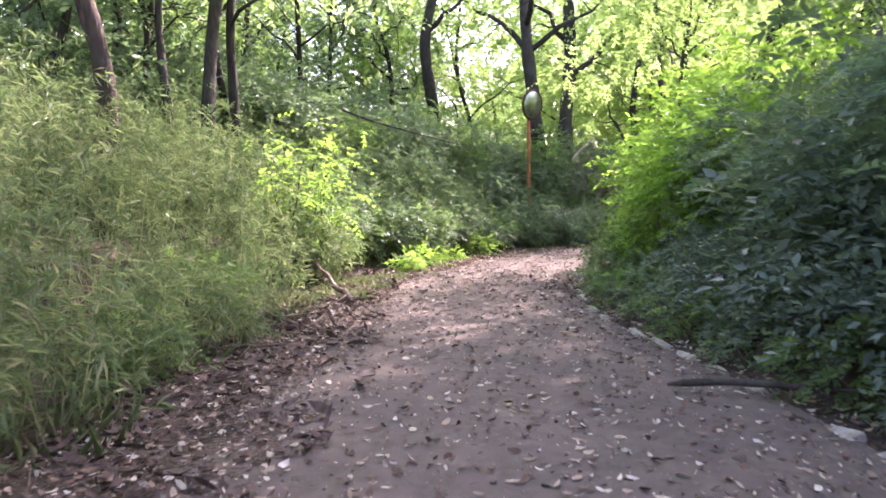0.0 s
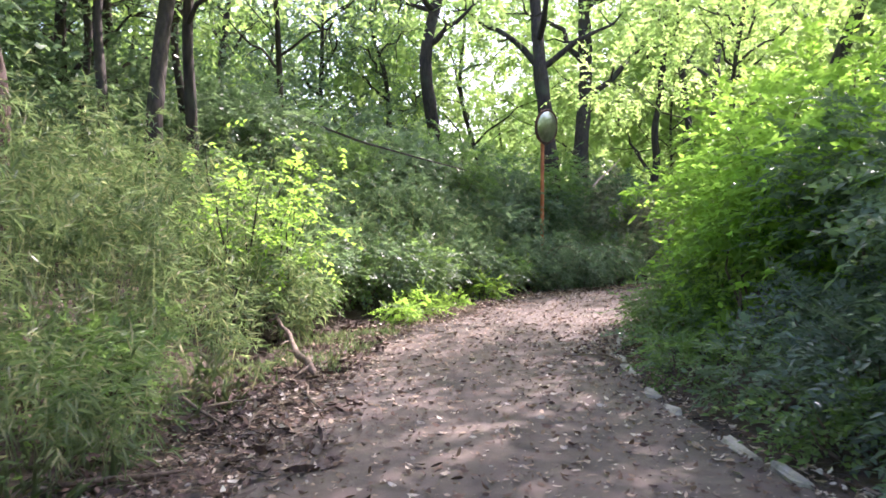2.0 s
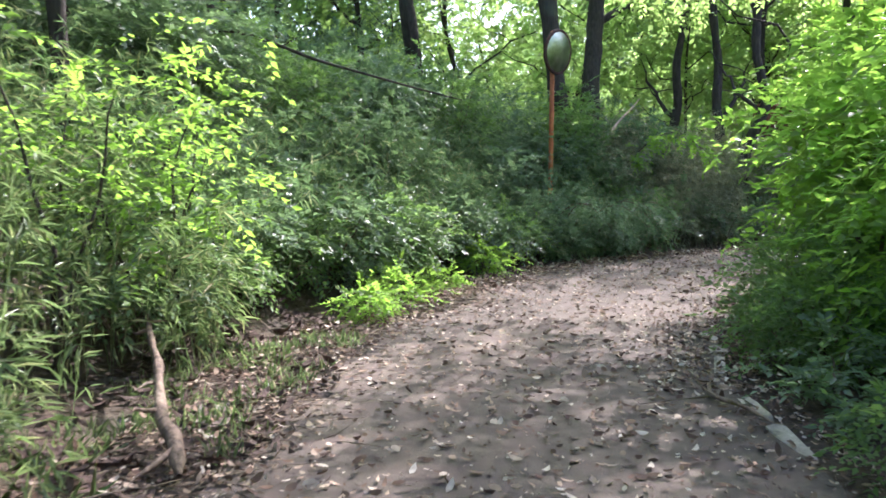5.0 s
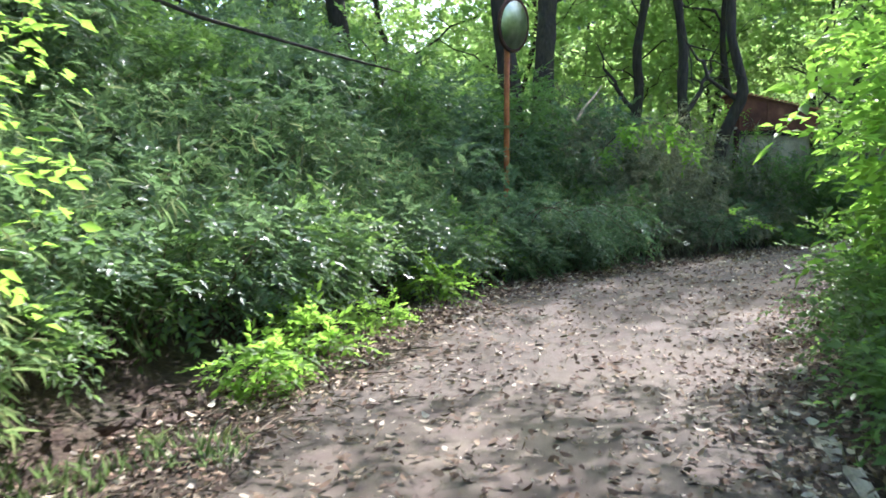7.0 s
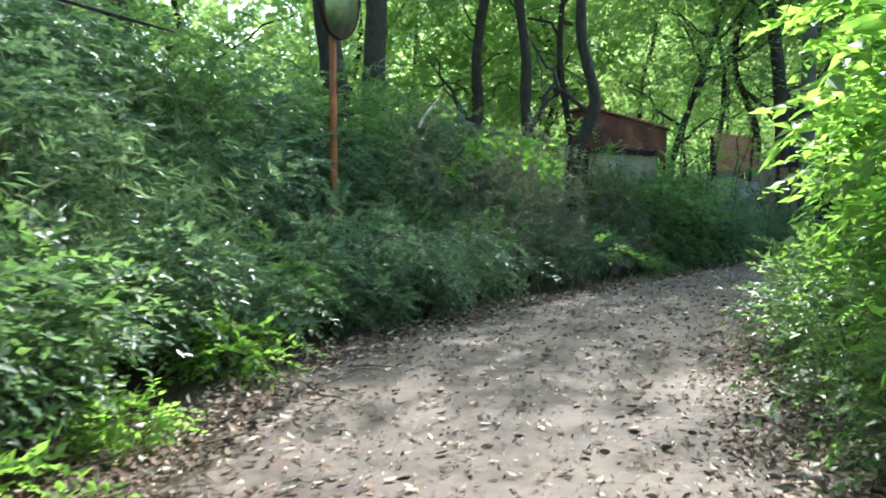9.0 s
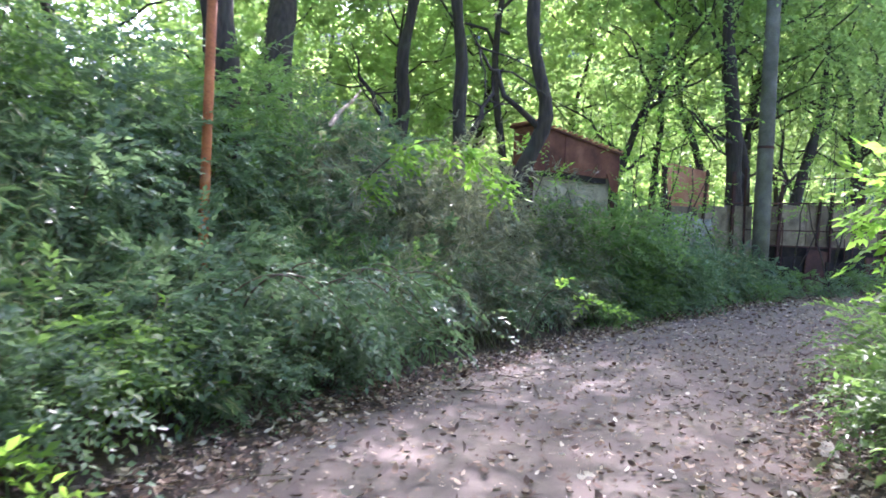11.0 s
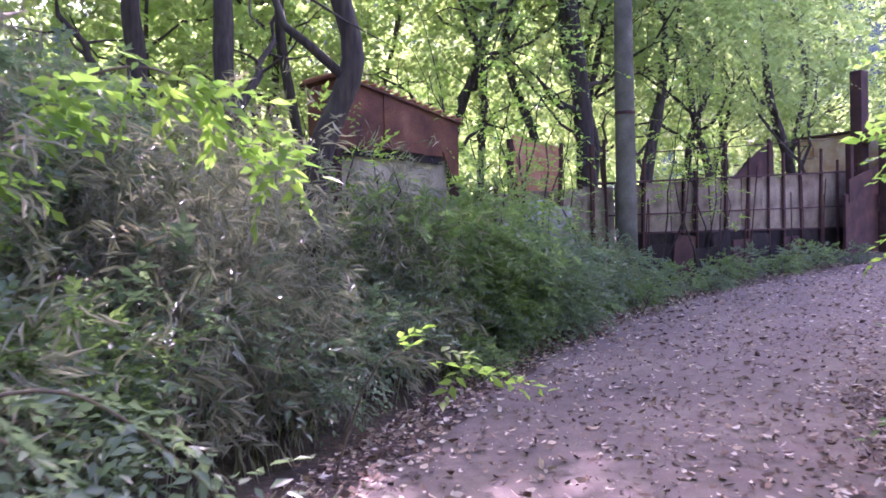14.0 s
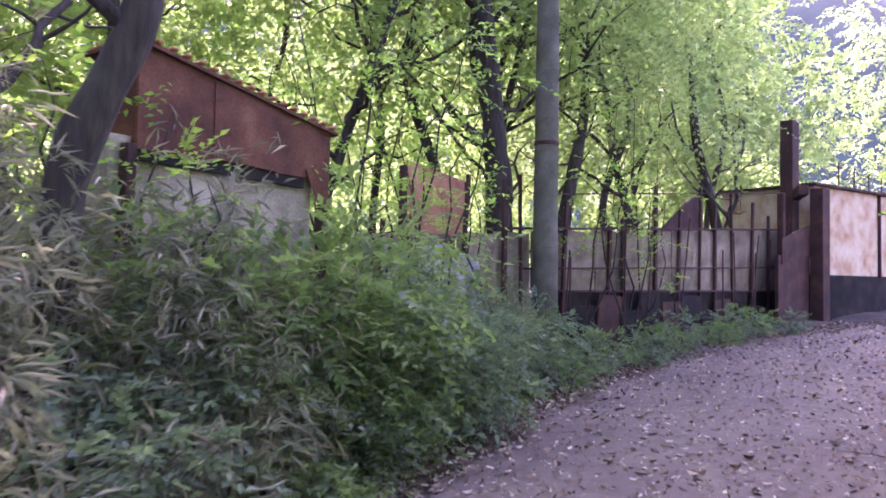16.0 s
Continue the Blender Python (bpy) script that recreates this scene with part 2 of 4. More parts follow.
def curled(base, way, up, length, width):
    """Dry leaves: six-cornered, cupped and twisted, each in its own way."""
    way = unit(way)
    side = unit(np.cross(way, up))
    nor = np.cross(side, way)
    n = len(base)
    L, W = length[:, None], width[:, None]
    cup, tw = rng.uniform(-0.05, 0.3, (n, 1)), rng.normal(0, 0.3, (n, 1))
    rows = []
    for t, w, sgn in ((0, 0, 0), (0.28, 0.42, 1), (0.28, 0.42, -1), (0.66, 0.47, 1), (0.66, 0.4, -1), (1, 0, 0)):
        rows.append(base + way * L * t + side * W * w * sgn + nor * (L * cup * (2 * t - 1) ** 2 + W * w * (0.35 * np.abs(cup) * 3 + sgn * tw)))
    v = np.stack(rows, 1)
    k = np.arange(n)[:, None] * 6
    f = np.concatenate([k + [[0, 2, 1]], k + [[1, 2, 4]], k + [[1, 4, 3]], k + [[3, 4, 5]]])
    return v.reshape(-1, 3), f


def sprays(at, way, length, leaves=13, leaf=0.09, wide=0.45, sag=0.25, jitter=0.35):
    """Flat twigs with two ranks of leaves."""
    n = len(at)
    way = unit(way)
    up = unit(np.cross(np.cross(way, [[0, 0, 1.0]]) + 1e-6, way)) + rng.normal(0, 0.25, (n, 3))
    side = unit(np.cross(way, up))
    t = np.linspace(0.15, 1.0, leaves)[None, :, None]
    L = np.asarray(length)[:, None, None]
    pos = at[:, None] + way[:, None] * L * t - np.array([0, 0, 1.0]) * L * sag * t ** 2
    sgn = np.where(np.arange(leaves) % 2, 1.0, -1.0)[None, :, None]
    sgn[:, -1] = 0
    d = way[:, None] * 0.65 + side[:, None] * sgn * 0.8 + rng.normal(0, jitter, (n, leaves, 3)) * 0.6
    u = up[:, None] + rng.normal(0, jitter, (n, leaves, 3))
    ln = leaf * rng.uniform(0.65, 1.25, (n, leaves))
    return blades(pos.reshape(-1, 3), d.reshape(-1, 3), u.reshape(-1, 3), ln.ravel(), (ln * wide).ravel())


def fans(at, way, leaves=6, leaf=0.18, wide=0.092):
    """Bunches of long narrow leaves that hang from a culm's tip."""
    n = len(at)
    d = unit(way)[:, None] * 0.9 + rng.normal(0, 0.42, (n, leaves, 3)) - np.array([0, 0, 0.42])
    ln = leaf * rng.uniform(0.6, 1.3, (n, leaves))
    pos = np.repeat(at[:, None], leaves, 1) + rng.normal(0, 0.03, (n, leaves, 3))
    u = np.array([0, 0, 1.0]) + rng.normal(0, 0.45, (n, leaves, 3))
    return blades(pos.reshape(-1, 3), d.reshape(-1, 3), u.reshape(-1, 3), ln.ravel(), (ln * wide).ravel(), 0.1, 0.22)


# ---- plan of the path: its two edges ----
LEFT = [(-2.1, -8), (-2.05, 0), (-2.0, 4.7), (-1.85, 7.5), (-1.65, 10.6), (-1.35, 13.5), (-0.7, 15.6), (0.5, 17.9), (1.9, 20.1), (4.2, 22.3),
        (6.8, 24.0), (9.3, 25.4), (11.8, 26.4), (14.5, 27.1), (17.3, 27.4), (20.5, 27.4), (24.0, 26.8), (31, 24.5), (45, 19)]
RIGHT = [(2.65, -8), (2.62, 0), (2.55, 4.6), (2.4, 6.5), (2.15, 8.5), (2.0, 10.4), (2.3, 13.2), (2.9, 14.8), (3.5, 15.9), (4.6, 17.6), (5.9, 19.1),
         (7.6, 20.6), (10, 22.0), (12.5, 22.9), (15.5, 23.5), (19, 23.5), (23.0, 22.8), (30, 20.5), (44, 15)]
LINE_L, LINE_R = curve_points(LEFT, 0.35), curve_points(RIGHT, 0.35)


def soft(a):
    a = np.clip(a, 0, 1)
    return a * a * (3 - 2 * a)


def side_of(line, q):
    """Signed distance of points q from a line, positive on its left."""
    q = np.asarray(q, float)
    a, b = line[:-1], line[1:]
    d = b - a
    t = np.clip(((q[:, None] - a) * d).sum(2) / (d * d).sum(1), 0, 1)
    near = a + t[..., None] * d
    off = q[:, None] - near
    dist = np.linalg.norm(off, axis=2)
    k = dist.argmin(1)
    i = np.arange(len(q))
    s = d[k, 0] * off[i, k, 1] - d[k, 1] * off[i, k, 0]
    return np.where(s >= 0, dist[i, k], -dist[i, k])


def level(q):
    """The path's own height."""
    return -0.1 * soft(q[:, 1] / 12) + 0.05 * np.log1p(np.exp(np.clip(q[:, 0] - 8.5, -30, 60)))


def rolling(x, y):
    return 0.06 * np.sin(1.7 * x + 0.6 * y) * np.sin(1.1 * y - 0.4 * x) + 0.035 * np.sin(4.1 * x + 1.0) * np.sin(3.7 * y + 2.0)


def height(q):
    """The ground's height at points (n, 2)."""
    q = np.asarray(q, float)
    l, r = side_of(LINE_L, q), -side_of(LINE_R, q)
    lower = soft((q[:, 0] - 5) / 7)
    bank_l = (1.15 * (1 - lower) + 0.15 * lower) * soft((l - 0.35) / 3.6)
    bank_r = 0.7 * soft((r - 0.4) / 4.0)
    out = np.maximum(l, r)
    flat = np.minimum(level(q), 1.6)
    return flat + bank_l + bank_r + np.where(out > 0, soft(out / 0.8) * rolling(q[:, 0], q[:, 1]), 0) - 0.02


def ground_at(x, y):
    return float(height([(x, y)])[0])


# ---- ground: one sheet to the horizon, and the path on it ----
def axis(lo, hi, step, far):
    grow, x = [], step
    while x < far:
        grow.append(x); x *= 1.45
    return np.concatenate([lo - np.array(grow[::-1]), np.arange(lo, hi, step), hi + np.array(grow)])


gx, gy = axis(-10, 34, 0.3, 900), axis(-6, 36, 0.3, 900)
X, Y = np.meshgrid(gx, gy, indexing="ij")
Q = np.stack([X.ravel(), Y.ravel()], 1)
Z = np.concatenate([height(c) for c in np.array_split(Q, 60)])
i, j = np.meshgrid(np.arange(len(gx) - 1), np.arange(len(gy) - 1), indexing="ij")
k = len(gy)
F = np.stack([i * k + j, (i + 1) * k + j, (i + 1) * k + j + 1, i * k + j + 1], -1).reshape(-1, 4)
ground = place("ground", tri_mesh("ground", np.column_stack([Q, Z - 0.03]), F, SOIL))
tagged(ground, "brown forest soil with leaf litter and low banks", "ground", kind="structure")

n = 160
def even(line, n):
    s = np.concatenate([[0], np.cumsum(np.linalg.norm(np.diff(line, axis=0), axis=1))])
    return np.column_stack([np.interp(np.linspace(0, s[-1], n), s, line[:, c]) for c in (0, 1)])
EL, ER = even(LINE_L, n), even(LINE_R, n)
cross = np.linspace(0, 1, 15)
edge_w = 0.12 * np.sin(np.arange(n) * 1.3) + 0.08 * np.sin(np.arange(n) * 2.9 + 1)
P = []
for c in cross:
    row = EL * (1 - c) + ER * c
    P.append(row + (EL - ER) / 4.2 * ((edge_w - 0.42 * (EL[:, 1] < 18) - 0.12) * (1 - c) ** 5)[:, None])
P = np.stack(P, 1).reshape(-1, 2)
PZ = level(P) - 0.02 + 0.03 * (1 - (2 * np.tile(cross, n) - 1) ** 2) + 0.006 * np.sin(P[:, 0] * 2.3) * np.sin(P[:, 1] * 1.9)
i, j = np.meshgrid(np.arange(n - 1), np.arange(14), indexing="ij")
F = np.stack([i * 15 + j, i * 15 + j + 1, (i + 1) * 15 + j + 1, (i + 1) * 15 + j], -1).reshape(-1, 4)
path_mesh = tri_mesh("path", np.column_stack([P, PZ]), F, PATH)
path_mesh.polygons.foreach_set("use_smooth", [True] * len(F))
walkway = tagged(place("path", path_mesh), "dusty grey asphalt footpath strewn with dry leaves", "path", kind="structure")

# ---- trees ----
def limb_line(a, b, bend=0.12, n=7):
    a, b = np.asarray(a, float), np.asarray(b, float)
    t = np.linspace(0, 1, n)[:, None]
    wob = np.cumsum(rng.normal(0, 1, (n, 3)), 0)
    wob -= wob[:1] + t * (wob[-1:] - wob[:1])
    return a + (b - a) * t + wob * bend * np.linalg.norm(b - a) / n


def blob(centre, radius, count, flat=0.7):
    """Points in an uneven cloud, more of them near its skin, and the ways outward."""
    d = unit(rng.normal(0, 1, (count, 3)))
    r = rng.uniform(0.35, 1.0, count)[:, None] ** 0.5
    lump = 1 + 0.28 * np.sin(3.1 * d[:, :1] + 2 * d[:, 1:2] + centre[0]) * np.cos(2.7 * d[:, 2:] + centre[1])
    p = np.asarray(centre) + d * r * lump * radius * np.array([1, 1, flat])
    return p, d


def tree_meshes(trunk, radii, limbs, blobs, leaf, per, mat_leaf, mat_bark, leaves=9, sag=0.3, spray=0.75):
    """trunk: points; limbs: (start height share, end point, radius); blobs: (centre, radius)."""
    line = curve_points(trunk, 0.4)
    rad = np.interp(np.linspace(0, 1, len(line)), np.linspace(0, 1, len(radii)), radii)
    rad = rad * (1 + 0.06 * rng.normal(0, 1, len(rad)))
    rad[0] *= 1.3
    wood = [tube_arrays(line, rad, 11, 0.035)]
    for share, end, r in limbs:
        k = int(share * (len(line) - 1))
        b = limb_line(line[k], end, 0.35)
        wood.append(tube_arrays(b, np.linspace(min(r, rad[k]), r * 0.25, len(b)), 7, 0.04))
        for _ in range(3):
            s = b[rng.integers(2, len(b) - 1)]
            e = s + unit(rng.normal(0, 1, 3) + np.array([0, 0, 0.4])) * rng.uniform(0.6, 1.6)
            c = limb_line(s, e, 0.3, 5)
            wood.append(tube_arrays(c, np.linspace(r * 0.35, 0.006, 5), 5))
    v, f = gather(wood)
    trunk_me = tri_mesh("trunk", v, f, mat_bark)
    trunk_me.polygons.foreach_set("use_smooth", [True] * len(f))
    green = []
    for c, r in blobs:
        p, d = blob(c, r, int(per * r * r))
        green.append(sprays(p, d + rng.normal(0, 0.5, d.shape) + [0, 0, 0.1], rng.uniform(0.6, 1.3, len(p)) * spray, leaves, leaf, 0.55, sag))
    v, f = gather(green)
    return trunk_me, tri_mesh("crown", v, f, mat_leaf)


def tree(name, x, y, meshes, label, turn=0.0, scale=1.0, group="", sink=0.08):
    root = new(name)
    root.matrix_basis = pose(x, y, ground_at(x, y) - sink, 0, 0, turn) @ Matrix.Scale(scale, 4)
    place("trunk", meshes[0], root)
    if len(meshes) > 1:
        place("crown", meshes[1], root)
    return tagged(root, label, "tree", group)


def plain_tree(h, r, lean=(0, 0), crown=3.0, low=0.45, mat=LEAF_CROWN, bark=BARK, leaf=0.17, per=26, blobs=9, warp=0.25):
    """A tall forest tree with its crown in lumps round the upper limbs."""
    top = np.array([lean[0], lean[1], h])
    pts = [top * t + np.array([rng.normal(0, warp), rng.normal(0, warp), 0]) * (t > 0) for t in np.linspace(0, 1, 6)]
    pts[0] = np.zeros(3)
    bl, lm = [], []
    for k in range(blobs):
        a = 2.4 * k + rng.uniform(-0.4, 0.4)
        z = h * (low + (1.02 - low) * (k + 0.5) / blobs)
        d = crown * rng.uniform(0.45, 1.0) * (1.15 - 0.5 * (k / blobs))
        c = top * (z / h) * [1, 1, 0] + np.array([math.cos(a) * d, math.sin(a) * d, z])
        bl.append((c, crown * rng.uniform(0.38, 0.55)))
        lm.append((max(0.2, (z - d * 0.6) / h), c, r * 0.42))
    return tree_meshes(pts, [r, r * 0.85, r * 0.75, r * 0.6, r * 0.35, r * 0.08], lm, bl, leaf, per, mat, bark)


# the trunks beside the path
tree("forest_tree", 3.51, 26.6, plain_tree(13, 0.27, (-1.2, 0.8), 3.2, 0.5), "tall dark-barked tree behind the round mirror", 0, group="tall forest trees")
tree("forest_tree", 4.6, 29.0, plain_tree(14, 0.31, (0.4, 0.5), 3.4, 0.5), "tall straight dark-barked tree", 0, group="tall forest trees")
tree("forest_tree", -0.62, 27.6, plain_tree(14, 0.25, (0.5, 0), 3.2, 0.5), "tall slim dark tree above the bamboo grass", 0, group="tall forest trees")
tree("cedar_tree", -4.96, 11.5, plain_tree(12, 0.17, (-0.2, 0.3), 2.2, 0.6, bark=BARK_WARM), "straight tree with reddish brown bark", 0, group="tall forest trees")
tree("forest_tree", -5.3, 15.5, plain_tree(11, 0.10, (0.1, 0.4), 2.4, 0.5), "thin dark tree in the bamboo grass", 0, group="tall forest trees")
tree("forest_tree", -4.6, 15.2, plain_tree(11, 0.16, (1.0, 0.8), 2.6, 0.5), "leaning dark tree in the bamboo grass", 0, group="tall forest trees")
tree("forest_tree", -4.25, 16.5, plain_tree(11, 0.12, (0.2, 0.4), 2.4, 0.5), "thin dark tree in the bamboo grass", 0, group="tall forest trees")

slim = plain_tree(11, 0.1, (0.3, 0.4), 2.4, 0.5)
for q, (x, y, k) in enumerate([(-5.3, 18.2, 1.0), (-6.3, 16.6, 0.9), (-7.2, 15.4, 1.1), (-3.6, 21.0, 0.9)]):
    tree("forest_tree", x, y, slim, "thin dark tree in the bamboo grass", 70 * q, k, "tall forest trees")

# crooked trees by the old shed
crook = tree_meshes([(0, 0, 0), (0, 0, 1.0), (0, 0, 1.7), (0.09, -0.05, 2.3), (0.36, -0.2, 3.0), (0.4, -0.2, 3.5), (0.18, -0.1, 4.4), (0.2, 0, 5.4), (0.4, 0.3, 8), (0.3, 0.4, 11)],
                    [0.18, 0.14, 0.13, 0.12, 0.11, 0.105, 0.10, 0.09, 0.06, 0.02],
                    [(0.6, (1.8, 0.5, 8.5), 0.06), (0.55, (-1.2, 0.8, 8.0), 0.06), (0.75, (1.5, 1.4, 10), 0.05), (0.3, (-0.9, 0.2, 4.6), 0.06)],
                    [((1.8, 0.5, 8.6), 1.6), ((-1.2, 0.8, 8.2), 1.5), ((0.5, 0.4, 10.8), 1.8), ((1.5, 1.4, 10), 1.5)], 0.15, 30, LEAF_CROWN, BARK)
tree("crooked_tree", 8.06, 26.9, crook, "dark crooked tree leaning beside the rusty shed", 0, group="crooked trees")
crook2 = tree_meshes([(0, 0, 0), (0, 0, 1.6), (-0.2, 0, 3.0), (-0.15, 0.1, 4.2), (-0.4, 0.1, 6), (-0.6, 0.2, 10)], [0.17, 0.15, 0.13, 0.11, 0.09, 0.02],
                     [(0.25, (0.9, 0.3, 4.4), 0.08), (0.6, (-1.6, 0.4, 8.5), 0.05), (0.6, (1.0, 0.4, 9), 0.05)],
                     [((-1.6, 0.4, 8.6), 1.5), ((1.0, 0.4, 9), 1.6), ((-0.6, 0.2, 10), 1.6), ((0.9, 0.3, 6.0), 0.9)], 0.15, 30, LEAF_CROWN, BARK)
tree("crooked_tree", 8.45, 29.4, crook2, "forked dark tree behind the shed", 0, group="crooked trees")
tree("crooked_tree", 7.2, 30.2, crook2, "forked dark tree in the wood", 150, 0.95, group="crooked trees")
stump_tree = tree_meshes([(0, 0, 0), (0, 0, 1.5), (-0.05, 0, 3.0), (-0.1, 0.1, 4.4), (-0.3, 0.2, 6.5), (-0.2, 0.2, 9)], [0.26, 0.2, 0.18, 0.16, 0.1, 0.03],
                         [(0.35, (-1.6, 0.1, 4.2), 0.07), (0.4, (1.9, 0.4, 5.0), 0.07), (0.3, (0.5, 0.1, 0.4), 0.09), (0.6, (-1.5, 0.8, 7.5), 0.06)],
                         [((-1.6, 0.1, 5.2), 1.1), ((1.9, 0.4, 5.8), 1.3), ((-0.2, 0.2, 8.6), 1.9), ((-1.5, 0.8, 7.5), 1.5)], 0.15, 30, LEAF_CROWN, BARK)
tree("old_tree", 16.25, 30.0, stump_tree, "old dark tree standing behind the fence", 0, group="crooked trees")
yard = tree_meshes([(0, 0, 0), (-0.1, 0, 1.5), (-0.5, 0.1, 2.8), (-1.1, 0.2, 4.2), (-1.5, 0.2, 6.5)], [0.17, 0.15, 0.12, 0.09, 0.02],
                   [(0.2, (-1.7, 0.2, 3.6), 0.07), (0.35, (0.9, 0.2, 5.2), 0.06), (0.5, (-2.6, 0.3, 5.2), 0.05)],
                   [((-1.9, 0.2, 4.4), 1.1), ((0.9, 0.2, 5.4), 1.2), ((-2.6, 0.3, 5.6), 1.3), ((-1.4, 0.2, 6.6), 1.5)], 0.14, 34, LEAF_CROWN_DIM, BARK)
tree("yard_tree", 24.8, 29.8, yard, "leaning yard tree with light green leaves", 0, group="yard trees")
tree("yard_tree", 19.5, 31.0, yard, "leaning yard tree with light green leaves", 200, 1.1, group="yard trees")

# forest trees further off and overhead, from a few kinds
kinds = [plain_tree(12, 0.08, (0.5, 0.2), 3.3, 0.22, leaf=0.212, per=37, blobs=13), plain_tree(14, 0.1, (-0.6, 0.4), 3.8, 0.3, leaf=0.212, per=37, blobs=13),
         plain_tree(10, 0.085, (0.3, -0.4), 3.0, 0.15, leaf=0.212, per=37, blobs=13), plain_tree(13, 0.11, (0.8, 0.6), 3.4, 0.35, leaf=0.212, per=37, blobs=13)]
# those around y < 0 are added behind the view, for bounced light
FAR = [(-2.8, 35), (1.5, 36), (-4, 41), (-1.2, 40), (3, 46), (-12, 20), (-9, 25), (-14, 30), (-6, 31), (5.5, 37), (9.5, 36), (12.5, 37.0), (-10, 37), (9, 42), (14, 40),
       (18, 40), (23, 41), (28, 39), (33, 37), (31, 36), (41, 25.5), (17, 45), (25, 46), (33, 43), (41, 38), (46, 30), (-18, 24), (-20, 34), (-12, 46), 
       (10, 50), (21, 53), (-9, 14), (-10, 7), (-9, 0), (-3, -12), (4, -13), (-8, -9), (9, -8), (11, -1), (46, 22), (48, 14), (30, 32.5), (-7.5, 35.5), (6, 46.5), (37.5, 34.5), (-15, 39)]
# trees on the far right get the dimmed leaf in place of real shade
broad = [plain_tree(12, 0.09, (0.5, 0.2), 3.4, 0.22, mat=LEAF_CROWN_DIM, leaf=0.2, per=34, blobs=13), plain_tree(13, 0.1, (-0.6, 0.4), 3.6, 0.28, mat=LEAF_CROWN_DIM, leaf=0.2, per=34, blobs=13)]
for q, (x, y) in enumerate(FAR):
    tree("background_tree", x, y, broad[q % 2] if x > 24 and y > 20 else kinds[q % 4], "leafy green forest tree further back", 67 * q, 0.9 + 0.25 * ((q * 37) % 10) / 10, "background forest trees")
# added bank trees; the ones nearest the path are placed to shade it
OVER = [(10.8, 13.2), (5.6, 9.3), (9.5, 3.4), (15.5, 18.5), (12.5, 6.0), (20, 18.0), (26, 17.0), (18.5, 12), (33, 16)]
# added shade trees: crowns above the view, placed to block sun from path and bank
high = [plain_tree(14, 0.13, (0.5, -0.4), 3.6, 0.56, leaf=0.182, per=42, blobs=13), plain_tree(13.5, 0.12, (-0.5, 0.3), 3.6, 0.57, leaf=0.182, per=42, blobs=12)]
for q, (x, y) in enumerate([(17.6, 33.6), (21.6, 34.4), (26.2, 33.2), (19.5, 36.8), (17.0, 31.2), (11.5, 33.2)]):
    tree("tall_tree", x, y, high[q % 2], "tall tree added behind the fence, its high crown shading path and bank", 83 * q, 1.0, "tall trees behind the fence")
for q, (x, y) in enumerate([(6.9, 10.4), (8.8, 14.0), (6.9, 15.6)]):
    tree("tall_tree", x, y, high[q % 2], "added tall tree whose high crown, above the view, shades the path", 97 * q, 1.0, "tall trees shading the path")
# added to shade one stretch of the path before the bend
tree("tall_tree", 5.4, 17.0, high[1], "small tree added so that its crown shades the path", 40, 0.52, "tall trees shading the path")
side_kinds = [plain_tree(12, 0.16, (0.4, 0.3), 3.5, 0.33, leaf=0.13, per=52, blobs=12), plain_tree(11, 0.14, (-0.4, 0.2), 3.3, 0.36, leaf=0.13, per=52, blobs=12)]
for q, (x, y) in enumerate(OVER):
    tree("roadside_tree", x, y, side_kinds[q % 2], "leafy tree on the bank beside the path", 51 * q, 0.95, "trees along the path")

evergreen = [plain_tree(10, 0.14, (0.3, 0.2), 2.8, 0.12, mat=LEAF_DARK, leaf=0.16, per=46, blobs=13), plain_tree(11, 0.15, (-0.4, 0.1), 2.6, 0.12, mat=LEAF_DARK, leaf=0.16, per=46, blobs=13)]
for q, (x, y) in enumerate([(-9.6, 17.5), (-7.4, 20.5), (-10.5, 22.5), (-6.2, 24.5), (-4.2, 29.5), (-12.5, 17.0), (-8.4, 13.2), (-7.6, 18.4), (-2.2, 30.5)]):
    tree("evergreen_tree", x, y, evergreen[q % 2], "dark evergreen tree in the shaded wood", 73 * q, 0.95, "evergreen trees in the wood")

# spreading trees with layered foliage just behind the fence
maple = [plain_tree(9.5, 0.12, (0.8, -0.6), 3.2, 0.42, mat=LEAF_CROWN_DIM, leaf=0.12, per=34, blobs=13, warp=0.35), plain_tree(9, 0.11, (-0.9, -0.4), 3.4, 0.45, mat=LEAF_CROWN_DIM, leaf=0.12, per=34, blobs=13, warp=0.35)]
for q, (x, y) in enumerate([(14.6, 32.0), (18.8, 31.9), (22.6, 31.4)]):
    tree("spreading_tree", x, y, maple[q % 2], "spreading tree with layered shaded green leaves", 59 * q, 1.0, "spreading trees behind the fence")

# ---- bamboo grass on the bank: too many culms to count ----
def scatter(x0, x1, y0, y1, count, line, near, far_, sign=1):
    q = np.column_stack([rng.uniform(x0, x1, count), rng.uniform(y0, y1, count)])
    d = sign * side_of(line, q)
    keep = (d > near) & (d < far_)
    return q[keep], d[keep]


